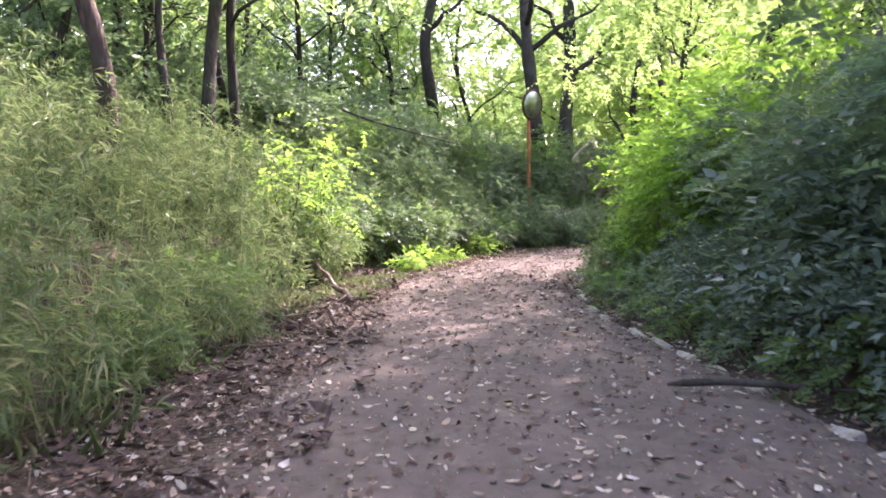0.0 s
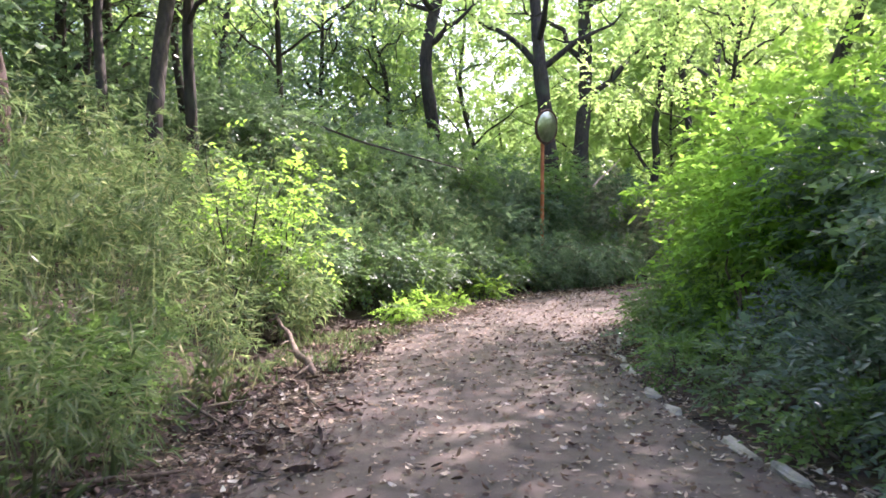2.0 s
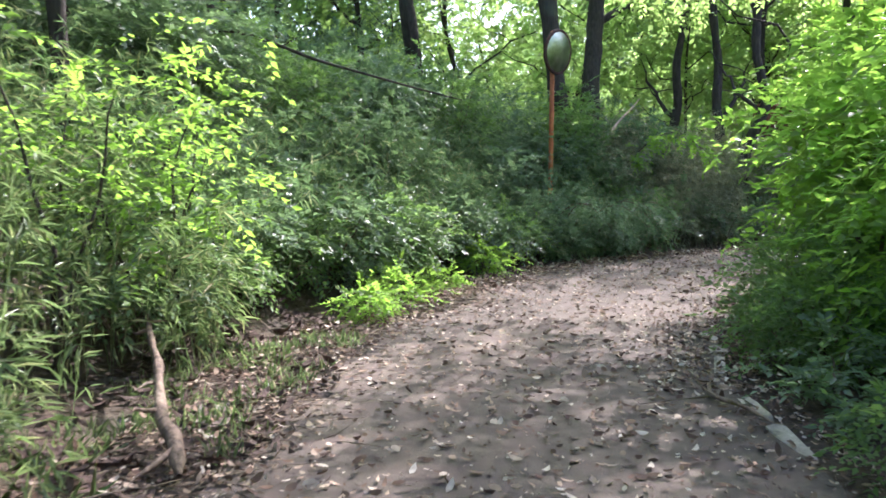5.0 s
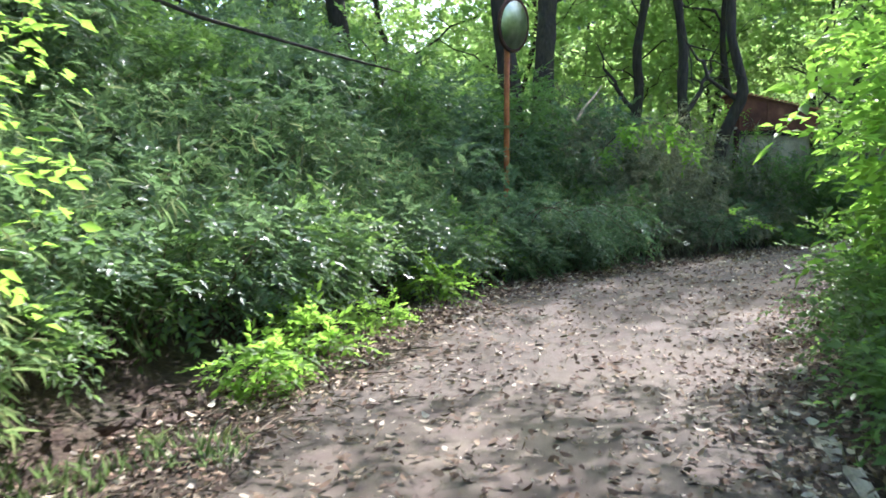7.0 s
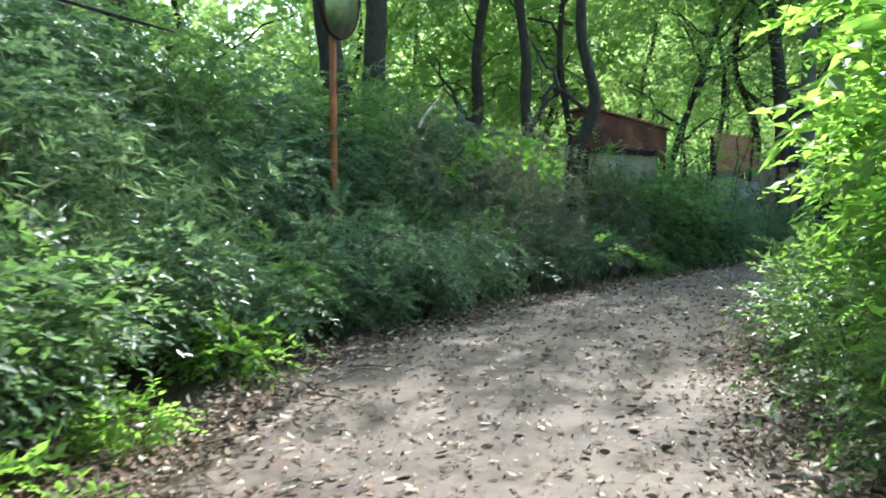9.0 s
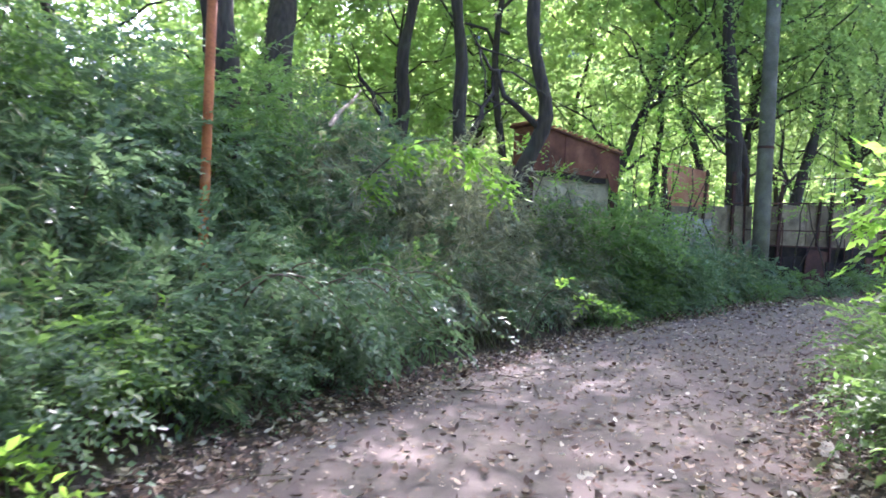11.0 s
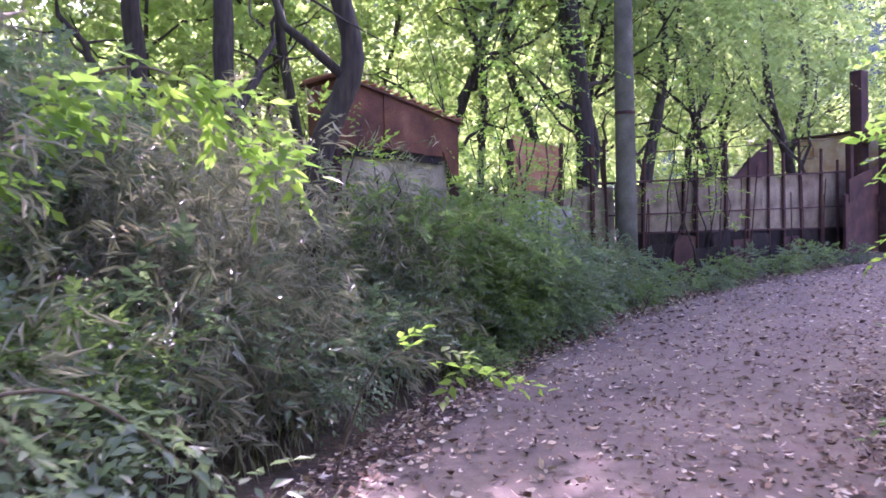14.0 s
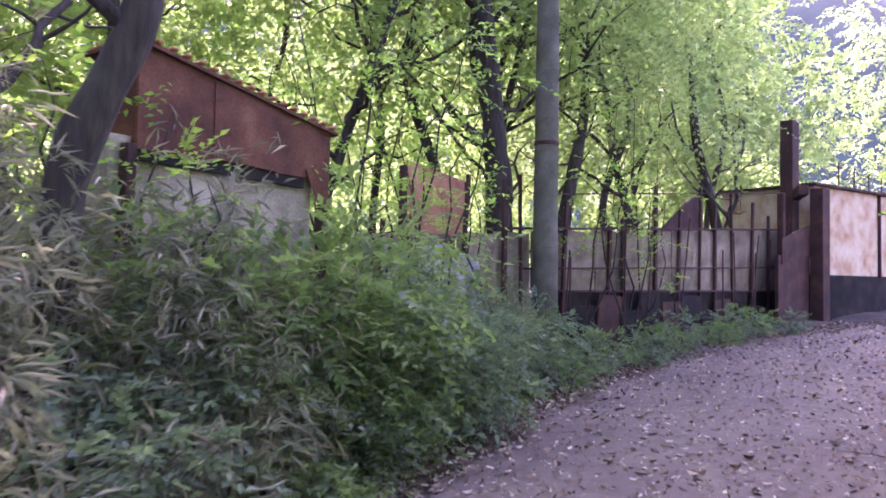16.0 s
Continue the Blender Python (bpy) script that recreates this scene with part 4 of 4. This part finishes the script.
mirror = tagged(new("traffic_mirror"), "round convex traffic mirror on a rusty orange pole", "traffic mirror")
mx, my = 2.62, 23.75
mirror.matrix_basis = pose(mx, my, ground_at(mx, my) - 0.05)
top = 4.55 - ground_at(mx, my)
part("pole", lathe([(0.052, 0), (0.05, 1.2), (0.05, top - 0.02), (0.03, top)], 16), RUST_POLE, mirror, "rust-streaked orange pole", smooth=True)
face = pose(0.1, -0.1, 4.1 - ground_at(mx, my)) @ Matrix.Rotation(radians(45), 4, "Z") @ pose(0, 0, 0, 90 + 6, 0, 0)
rim = part("rim", lathe([(0.40, -0.05), (0.45, -0.045), (0.465, 0.0), (0.455, 0.02), (0.432, 0.018)], 40), RUST_DARK, mirror, "dark weathered rim", face, True)
part("mirror_face", lathe([(0.43, 0.0), (0.40, 0.02), (0.33, 0.045), (0.24, 0.065), (0.13, 0.078), (0.02, 0.082)], 40), MIRROR, rim, "dusty convex mirror", None, True)
part("bracket", box(0.05, 0.2, 0.3, 0.006), RUST_DARK, mirror, "", pose(0.02, -0.03, 3.9 - ground_at(mx, my), 0, 0, 45))

# ---- the old shed with its rusty gable sheet ----
def slab(points, thick, out):
    """A flat plate: corner points in order, thickened against the way out."""
    bm = bmesh.new()
    o = Vector(out) * thick
    a = [bm.verts.new(Vector(p)) for p in points]
    b = [bm.verts.new(Vector(p) - o) for p in points]
    bm.faces.new(a); bm.faces.new(b[::-1])
    for k in range(len(a)):
        bm.faces.new((a[k], b[k], b[(k + 1) % len(a)], a[(k + 1) % len(a)]))
    bmesh.ops.recalc_face_normals(bm, faces=bm.faces)
    return bm


shed = tagged(new("shed"), "small derelict shed with mossy plaster wall and rusty sheet gable", "shed")
fx, fy = 0.98, 0.19            # the way along the front
ox, oy = 0.19, -0.98           # the way out of the front
def front(a, z, o=0.0):
    return (8.55 + fx * a + ox * o, 27.72 + fy * a + oy * o, z)
part("front_wall", slab([front(0.2, -0.2), front(2.5, -0.2), front(2.5, 2.62), front(0.2, 2.62)], 0.12, (ox, oy, 0)), PLASTER, shed, "mossy pale plaster wall")
part("side_wall", slab([front(2.5, -0.2, -0.13), front(2.5, -0.2, -0.5), front(2.5, 2.6, -0.5), front(2.5, 2.6, -0.13)], 0.12, (fx, fy, 0)), PLASTER, shed)
part("side_wall", slab([front(0.32, -0.2, -0.13), front(0.32, -0.2, -0.5), front(0.32, 2.6, -0.5), front(0.32, 2.6, -0.13)], 0.12, (fx, fy, 0)), PLASTER, shed)
part("back_wall", slab([front(0.33, -0.2, -0.38), front(2.37, -0.2, -0.38), front(2.37, 2.6, -0.38), front(0.33, 2.6, -0.38)], 0.12, (ox, oy, 0)), PLASTER, shed)
for q in range(3):             # gable sheets, lapped
    a0, a1 = 0.4 + 0.77 * q, 1.18 + 0.77 * q
    def topz(a):
        return 3.42 - 0.145 * a
    part("gable_sheet", slab([front(a0, 2.52 + 0.03 * (q % 2), 0.06 + 0.012 * (q % 2)), front(a1, 2.53, 0.06 + 0.012 * (q % 2)),
                              front(a1, topz(a1), 0.06 + 0.012 * (q % 2)), front(a0, topz(a0), 0.06 + 0.012 * (q % 2))], 0.01, (ox, oy, 0)), RUST, shed)
part("roof", slab([front(0.35, 3.40, 0.1), front(2.8, 3.04, 0.1), front(2.8, 3.0, -0.6), front(0.35, 3.36, -0.6)], 0.03, (0, 0, 1)), RUST, shed, "rusty sheet roof")
for a_, z_ in ((0.4, 3.33), (2.68, 3.0)):
    part("side_sheet", slab([front(a_, 2.55, 0.05), front(a_, 2.55, -0.5), front(a_, z_ - 0.04, -0.5), front(a_, z_, 0.05)], 0.01, (fx, fy, 0)), RUST, shed)

part("corner_sheet", slab([front(2.5, 2.3, 0.085), front(2.68, 2.26, 0.085), front(2.68, 2.6, 0.085), front(2.34, 2.6, 0.085)], 0.012, (ox, oy, 0)), RUST, shed, "torn corner of the rusty sheet hanging down")
# near-black strip that stands for the shaded gap below the gable sheet
part("eave_board", slab([front(0.35, 2.44, 0.05), front(2.35, 2.42, 0.05), front(2.35, 2.54, 0.05), front(0.35, 2.56, 0.05)], 0.05, (ox, oy, 0)), BOARD, shed, "dark strip for the shade under the gable sheet")
for a_ in (0.25, 2.56):
    part("corner_post", box(0.1, 0.1, 2.75 if a_ < 1 else 2.35, 0.008, 0.003), RUST_DARK, shed, "", pose(*front(a_, -0.2, 0.07), 0, rng.normal(0, 0.8), 11))
rib = box(0.055, 0.72, 0.035, 0.012)
rib_mesh = bpy.data.meshes.new("roof_rib"); rib.to_mesh(rib_mesh); rib.free(); rib_mesh.materials.append(RUST_PALE)
for k in range(17):
    a_ = 0.42 + 0.145 * k
    place("roof_rib", rib_mesh, shed, pose(*front(a_, 3.405 - 0.147 * (a_ - 0.35), -0.25), -3, 8.4, 11))

sheet = tagged(new("leaning_sheet"), "faded orange rusty metal sheet on a dark frame", "metal sheet")
part("sheet", slab([(13.45, 29.2, 2.15), (15.2, 29.72, 2.12), (15.14, 29.77, 3.06), (13.41, 29.25, 3.12)], 0.02, (0.28, -0.96, 0)), RUST_PALE, sheet)
for x, y in ((13.38, 29.3), (15.2, 29.85)):
    part("post", box(0.09, 0.09, 3.1 - ground_at(x, y), 0.008), RUST_DARK, sheet, "", pose(x, y, ground_at(x, y) - 0.05))

# ---- pale sheet fence with dark posts ----
fence = tagged(new("sheet_fence"), "pale faded sheet fence with dark rusty posts and rails", "fence")
A, B = np.array([12.6, 29.24]), np.array([25.0, 28.5])
along = (B - A) / np.linalg.norm(B - A)
turn = math.degrees(math.atan2(along[1], along[0]))
total = np.linalg.norm(B - A)
for q in range(15):
    a = q * total / 15
    x, y = A + along * (a + total / 30)
    g = ground_at(x, y)
    top = 2.2 + 0.062 * (x - 14.5)
    low = 1.38 if q > 3 else g - 0.05
    part("fence_sheet", box(total / 15 - 0.02, 0.03, top - low, 0.004, 0.003), PANEL, fence, "", pose(x, y, low, rng.normal(0, 0.6), rng.normal(0, 0.5), turn))
    x, y = A + along * a - np.array([-along[1], along[0]]) * 0.07
    part("post", box(0.03 + 0.05 * rng.uniform(), 0.055, top + rng.uniform(0.05, 0.95) - ground_at(x, y), 0.005), RUST_DARK, fence, "", pose(x + rng.normal(0, 0.14), y, ground_at(x, y) - 0.05, 0, rng.normal(0, 1.8), turn))
def rail(z0, z1, a0, a1, o, w=0.04, mat=RUST_DARK):
    p, r = A + along * a0 + np.array([along[1], -along[0]]) * o, A + along * a1 + np.array([along[1], -along[0]]) * o
    d = np.array([*(r - p), z1 - z0]); ln = np.linalg.norm(d)
    part("rail", box(w, w, ln, 0.005), mat, fence, "", Matrix.Translation((*p, z0)) @ Vector(d).to_track_quat("Z", "X").to_matrix().to_4x4())
rail(2.3, 2.84, 2.5, total, 0.11); rail(1.72, 1.95, 3.0, total, 0.11, 0.03); rail(2.9, 3.7, 3.6, total, 0.11, 0.022); rail(1.38, 1.4, 3.6, total, 0.11)
for q in range(13):             # dark lower boards, uneven
    a = 3.4 + q * (total - 3.4) / 13
    x, y = A + along * (a + 0.35) + np.array([along[1], -along[0]]) * (0.16 + 0.02 * (q % 2))
    g = ground_at(x, y) - 0.05
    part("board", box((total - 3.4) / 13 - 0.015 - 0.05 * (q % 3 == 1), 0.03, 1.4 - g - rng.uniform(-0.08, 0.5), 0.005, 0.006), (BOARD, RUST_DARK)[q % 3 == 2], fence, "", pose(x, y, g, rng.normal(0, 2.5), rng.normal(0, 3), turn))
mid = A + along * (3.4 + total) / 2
# added dark sheet, so that no daylight shows through the gaps between boards
part("backing_board", box(total - 3.4, 0.03, 1.5, 0.004, 0.002), BOARD, fence, "dark backing added behind the lower boards", pose(mid[0], mid[1], -0.12, 0, 0, turn))
for q in range(9):              # loose slanting bars
    x, y = A + along * rng.uniform(4.5, total - 0.5) + np.array([along[1], -along[0]]) * 0.26
    part("loose_bar", box(0.04, 0.04, rng.uniform(0.9, 1.8), 0.004), RUST_DARK, fence, "", pose(x, y, ground_at(x, y) + 0.05, rng.normal(0, 3), 90 + rng.normal(0, 8), turn))
for q in range(16):             # thin rods left standing
    x, y = A + along * rng.uniform(3.5, total) + np.array([along[1], -along[0]]) * 0.2
    g = ground_at(x, y) - 0.05
    part("rod", box(0.022, 0.022, rng.uniform(1.6, 2.9), 0.003), RUST_DARK, fence, "", pose(x, y, g, rng.normal(0, 2), rng.normal(0, 4), turn))

small_roof = tagged(new("small_roof"), "dark brown gable sheet standing up behind the fence", "roof")
part("gable", slab([(20.3, 29.3, 2.4), (22.25, 29.15, 2.6), (22.2, 29.15, 3.5), (21.6, 29.2, 3.25)], 0.05, (0.07, -0.99, 0)), RUST_DARK, small_roof)
for x, y, z in ((20.4, 29.4, 2.45), (22.3, 29.24, 3.65)):
    part("post", box(0.06, 0.06, z - ground_at(x, y), 0.006), RUST_DARK, small_roof, "", pose(x, y, ground_at(x, y) - 0.05))

# ---- gate ----
gate = tagged(new("gate"), "dark rusty iron gate frame with a tall post", "gate")
def post_at(x, y, w, d, z, nm="gate_post", mat=RUST_DARK):
    g = ground_at(x, y)
    return part(nm, box(w, d, z - g + 0.05, 0.012, 0.002), mat, gate, "", pose(x, y, g - 0.05, 0, 0, turn))
post_at(25.4, 27.75, 0.42, 0.3, 3.8)
post_at(25.3, 28.4, 0.38, 0.3, 5.45)
post_at(24.2, 28.2, 0.14, 0.14, 3.6)
part("beam", box(1.5, 0.22, 0.22, 0.012), RUST_DARK, gate, "", pose(25.0, 28.1, 3.56, 0, 0, turn + 30))
part("gate_plate", slab([(23.7, 28.0, 2.0), (25.2, 27.9, 2.25), (25.2, 27.9, 2.95), (24.4, 27.95, 2.75), (23.7, 28.0, 2.55)], 0.03, (0.07, -0.99, 0)), RUST_DARK, gate, "bent rusty plate")
part("gate_leaf", box(1.7, 0.08, 1.5, 0.012), RUST_DARK, gate, "solid dark lower leaf", pose(24.4, 28.02, ground_at(24.75, 28.0) - 0.03, 0, 0, turn))
part("cross_bar", box(1.3, 0.07, 0.07, 0.008), RUST_DARK, gate, "", pose(24.75, 27.98, 2.2, 0, 0, turn))

hut = tagged(new("hut"), "pale rust-stained wall beside the gate", "building")
part("wall", box(6.0, 2.5, 2.12, 0.01), STAINED, hut, "", pose(28.9, 28.6, 1.8, 0, 0, turn - 8))
part("plinth", box(6.1, 2.6, 1.5, 0.01), BOARD, hut, "dark base", pose(28.9, 28.6, 0.3, 0, 0, turn - 8))
part("coping", box(6.2, 2.7, 0.07, 0.01), RUST_DARK, hut, "", pose(28.9, 28.6, 3.92, 0, 0, turn - 8))

for x, w in ((28.75, 0.06), (31.6, 0.3)):      # uprights between the wall panels
    part("upright", box(w, 0.08, 2.2, 0.006), RUST_DARK, hut, "", pose(x, 27.29 - 0.2 * (x - 28.9), 1.75, 0, rng.normal(0, 0.5), turn - 8))
ring_t = np.linspace(0, 5.6, 40)
ring = np.column_stack([30.2 + (0.3 + 0.02 * ring_t) * np.cos(ring_t * 3), 27.0 - 0.2 * 0.3 * np.cos(ring_t * 3) - 0.01 * ring_t, 3.5 + (0.3 - 0.02 * ring_t) * np.sin(ring_t * 3)])
v, f = tube_arrays(ring, np.full(40, 0.02), 6)
tagged(place("wire_coil", tri_mesh("wire_coil", v, f, RUST_DARK)), "dark coil of old wire hung on the stained wall", "wire coil")
for k in range(5):              # thin guard rail on the wall
    part("rail_post", box(0.03, 0.03, 0.55, 0.003), RUST_DARK, hut, "", pose(26.3 + 1.2 * k, 27.6 - 0.02 * k, 3.95, 0, rng.normal(0, 2), turn))
for z_ in (4.15, 4.4):
    part("guard_rail", box(5.6, 0.02, 0.02, 0.003), RUST_DARK, hut, "", pose(28.8, 27.58, z_, 0, rng.normal(0, 0.6), -0.9))

# ---- torn pale sheet hanging on the fence ----
tu, tv = np.meshgrid(np.linspace(0, 1, 26), np.linspace(0, 1, 14), indexing="ij")
drape = np.stack([12.7 + 1.75 * tu, 28.98 - 0.1 * tu + 0.07 * np.sin(9 * tu + 2 * tv) - 0.16 * tv, 2.05 - 0.07 * np.sin(np.pi * tu * 1.7) ** 2 - 0.1 * tu - (0.85 + 0.18 * np.sin(7 * tu)) * tv], -1).reshape(-1, 3)
i, j = np.meshgrid(np.arange(25), np.arange(13), indexing="ij")
F = np.stack([i * 14 + j, (i + 1) * 14 + j, (i + 1) * 14 + j + 1, i * 14 + j + 1], -1).reshape(-1, 4)
F = F[rng.uniform(0, 1, len(F)) > 0.06]
cloth = tri_mesh("torn_sheet", drape, F, NETTING)
cloth.polygons.foreach_set("use_smooth", [True] * len(F))
cloth_ob = tagged(place("torn_sheet", cloth), "torn pale plastic sheet sagging from the fence", "plastic sheet")
cloth_ob.modifiers.new("thick", "SOLIDIFY").thickness = 0.006

# ---- thin saplings before the fence, and dead wood ----
def thin_sapling(x, y, h, label, stems=3, low=4, many=3, group="thin saplings by the fence"):
    root = tagged(new("thin_sapling"), label, "sapling", group)
    root.matrix_basis = pose(x, y, ground_at(x, y) - 0.05)
    pts, dirs = [], []
    for k in range(stems):
        a = rng.uniform(0, 6.28)
        e = np.array([math.cos(a) * h * 0.2, math.sin(a) * h * 0.2, h * rng.uniform(0.7, 1)])
        b = limb_line((0.05 * k, 0, 0), e, 0.25, 9)
        v, f = tube_arrays(b, np.linspace(0.022, 0.005, 9), 6)
        place("stem", tri_mesh("stem", v, f, BARK), root)
        for t in range(low, 9):
            pts += [b[t] + rng.normal(0, 0.05 + 0.03 * many, 3) for _ in range(many)]
            dirs += [rng.normal(0, 1, 3) * [1, 1, 0.4] for _ in range(many)]
    v, f = sprays(np.array(pts), np.array(dirs), rng.uniform(0.3, 0.6, len(pts)), 9, 0.09, 0.5)
    place("foliage", tri_mesh("foliage", v, f, LEAF_BRIGHT), root)


thin_sapling(-2.3, 13.6, 2.4, "bright arching sapling with light green leaves", 3, 5, 6, "young plants")
thin_sapling(-2.6, 14.4, 2.5, "bright arching sapling with light green leaves", 3, 5, 7, "young plants")
thin_sapling(-2.7, 12.7, 2.5, "bright arching sapling with light green leaves", 3, 5, 6, "young plants")
def arching(points, r, share, many, leaf, label, mat=LEAF_BRIGHT):
    """A bent stem that carries leaves towards its tip."""
    root = tagged(new("arching_sapling"), label, "sapling", "young plants")
    line = curve_points(points, 0.08)
    v, f = tube_arrays(line, np.linspace(r, 0.004, len(line)), 6)
    place("stem", tri_mesh("stem", v, f, TWIG), root)
    k = rng.integers(int(len(line) * share), len(line), many)
    tip = unit(line[-1] - line[-8])
    v, f = sprays(line[k] + rng.normal(0, 0.04, (many, 3)), tip + rng.normal(0, 0.75, (many, 3)) * [1, 1, 0.5], rng.uniform(0.2, 0.45, many), 8, leaf, 0.45, 0.2)
    place("foliage", tri_mesh("foliage", v, f, mat), root)


gz = ground_at
arching([(4.3, 25.3, gz(4.3, 25.3) - 0.05), (4.7, 24.9, 1.9), (5.4, 24.35, 2.45), (6.1, 23.9, 1.95)], 0.02, 0.4, 60, 0.13, "sapling arching out over the bamboo grass, bright leaves at its tip")
for q in range(7):              # drooping layers over the path edge
    bx, by = 2.2 + 0.26 * q, 22.0 + 0.12 * q
    arching([(bx, by, gz(bx, by) - 0.05), (bx + 0.3, by - 0.15, 0.75 + 0.1 * (q % 3)), (bx + 0.75, by - 0.3, 0.95 - 0.05 * (q % 2)), (bx + 1.3 - 0.1 * (q % 3), by - 0.45, 0.45)],
            0.013, 0.35, 34, 0.085, "low shrub stem drooping over the path edge", LEAF_DARK)
arching([(6.45, 24.0, gz(6.45, 24.0) - 0.05), (6.6, 23.8, 0.5), (6.75, 23.6, 0.72), (7.05, 23.3, 0.6)], 0.009, 0.5, 9, 0.1, "short arching seedling at the path edge")
for x, y, h in [(11.9, 28.0, 4.2), (12.5, 28.6, 3.8), (13.2, 28.7, 4.6), (11.5, 28.9, 3.6), (14.3, 28.6, 3.2), (17.6, 28.4, 3.6), (9.2, 27.2, 2.6), (8.6, 27.3, 3.4), (12.1, 28.3, 5.2), (11.7, 28.6, 5.4), (17.0, 28.9, 4.6), (18.4, 28.9, 4.2)]:
    thin_sapling(x, y, h, "thin dark sapling with sparse light leaves")
stick([(4.1, 24.5, 2.5), (4.5, 25.4, 2.8), (5.02, 26.43, 3.14), (5.5, 27.4, 3.5)], 0.035, WOOD_DEAD, "pale dead branch caught in the shrubs", side_twigs=1)
bow = curve_points([(-5.2, 20.6, gz(-5.2, 20.6) - 0.1), (-4.7, 20.4, 2.6), (-3.5, 20.0, 3.75), (-1.6, 19.5, 3.2), (-0.4, 19.3, 2.85), (0.5, 19.1, 2.6)], 0.25)
v, f = gather([tube_arrays(bow, np.linspace(0.05, 0.012, len(bow)), 7, 0.05), tube_arrays(limb_line(bow[-12], bow[-12] + [0.5, 0.1, 0.5], 0.3, 5), np.linspace(0.014, 0.005, 5), 5)])
tagged(place("bent_dead_tree", tri_mesh("bent_dead_tree", v, f, BARK)), "thin dark dead tree bent over the bamboo grass", "tree")

# ---- utility pole ----
gp = (15.8, 28.7)
pole = tagged(new("utility_pole"), "weathered grey concrete utility pole", "utility pole")
pole.matrix_basis = pose(*gp, ground_at(*gp) - 0.1, 0, 0, 0)
part("shaft", lathe([(0.2, 0), (0.19, 1.5), (0.17, 5), (0.14, 9.4), (0.12, 9.45)], 20), CONCRETE, pole, smooth=True)
part("band", lathe([(0.187, 0), (0.192, 0.01), (0.192, 0.05), (0.187, 0.06)], 20), RUST_DARK, pole, "steel band", pose(0, 0, 3.4))

# ---- far woods: crowns beyond counting ----
nf = 15000
fa = np.radians(rng.uniform(-60, 125, nf))
fd = rng.uniform(52, 82, nf)
ftop = np.where(fa > 0.95, 8.0, np.where(fa < 0.3, 11.0, 16.0)) - 4.5 * np.exp(-((fa + 0.2) / 0.16) ** 2) + 3.0 * np.sin(fa * 9) + 2.2 * np.sin(fa * 23 + 1) + 0.08 * (fd - 52)
fp = np.column_stack([6 + fd * np.sin(fa), 15 + fd * np.cos(fa), rng.uniform(0.0, 1.0, nf) ** 0.8 * ftop])
# the right part is dimmed by leaf colour, as it came out too bright
for side, mat in ((fa < 0.85, LEAF_CROWN), (fa >= 0.85, LEAF_CROWN_DIM)):
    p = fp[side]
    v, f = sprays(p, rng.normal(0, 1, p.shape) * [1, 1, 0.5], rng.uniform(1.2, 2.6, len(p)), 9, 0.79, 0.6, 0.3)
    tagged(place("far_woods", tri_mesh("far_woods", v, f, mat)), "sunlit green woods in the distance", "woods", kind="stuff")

# ---- wooded hill in the distance ----
hx = np.linspace(-1, 1, 60)
hv, hf = [], []
for r_, s_ in enumerate(np.linspace(0, 1, 16)):
    for a_ in hx:
        b_ = radians(62) + a_ * radians(50)
        dd = 150 + 160 * s_
        zz = 118 * math.sin(s_ * math.pi * 0.55) * (0.75 + 0.25 * math.cos(a_ * 3 + 0.7)) + 3 * math.sin(a_ * 23 + s_ * 9)
        hv.append((dd * math.sin(b_), dd * math.cos(b_), zz - 2))
i, j = np.meshgrid(np.arange(15), np.arange(59), indexing="ij")
hill_mesh = tri_mesh("backdrop", np.array(hv), np.stack([i * 60 + j, i * 60 + j + 1, (i + 1) * 60 + j + 1, (i + 1) * 60 + j], -1).reshape(-1, 4), HILL)
hill_mesh.polygons.foreach_set("use_smooth", [True] * len(hill_mesh.polygons))
tagged(place("backdrop", hill_mesh), "blue-green wooded hill in the distance", "hill", kind="structure")

# ---- worn kerb along the edge ----
kerb = tagged(new("kerb"), "broken whitish concrete kerb half buried in leaves", "kerb", kind="structure")
ks = np.concatenate([[0], np.cumsum(np.linalg.norm(np.diff(LINE_R, axis=0), axis=1))])
kerb_mesh = []
for q in range(4):
    bm = box(0.5, 0.1, 0.1, 0.02, 0.011)
    me = bpy.data.meshes.new("kerb_stone"); bm.to_mesh(me); bm.free(); me.materials.append(KERB); kerb_mesh.append(me)
for q in range(38):
    if q in (12, 18, 21, 24, 27, 28, 31, 33, 34):
        continue
    a = 6 + 0.62 * q
    p = np.array([np.interp(a, ks, LINE_R[:, c]) for c in (0, 1)])
    e = np.array([np.interp(a + 0.3, ks, LINE_R[:, c]) for c in (0, 1)]) - p
    t_ = math.degrees(math.atan2(e[1], e[0]))
    place("kerb_stone", kerb_mesh[q % 4], kerb, pose(p[0], p[1], float(level(p[None])[0]) - 0.078 - 0.008 * (q % 4), rng.normal(0, 3), rng.normal(0, 2), t_ + rng.normal(0, 4)) @ Matrix.Diagonal((rng.uniform(0.55, 1.08), rng.uniform(0.8, 1.3), 1, 1)))
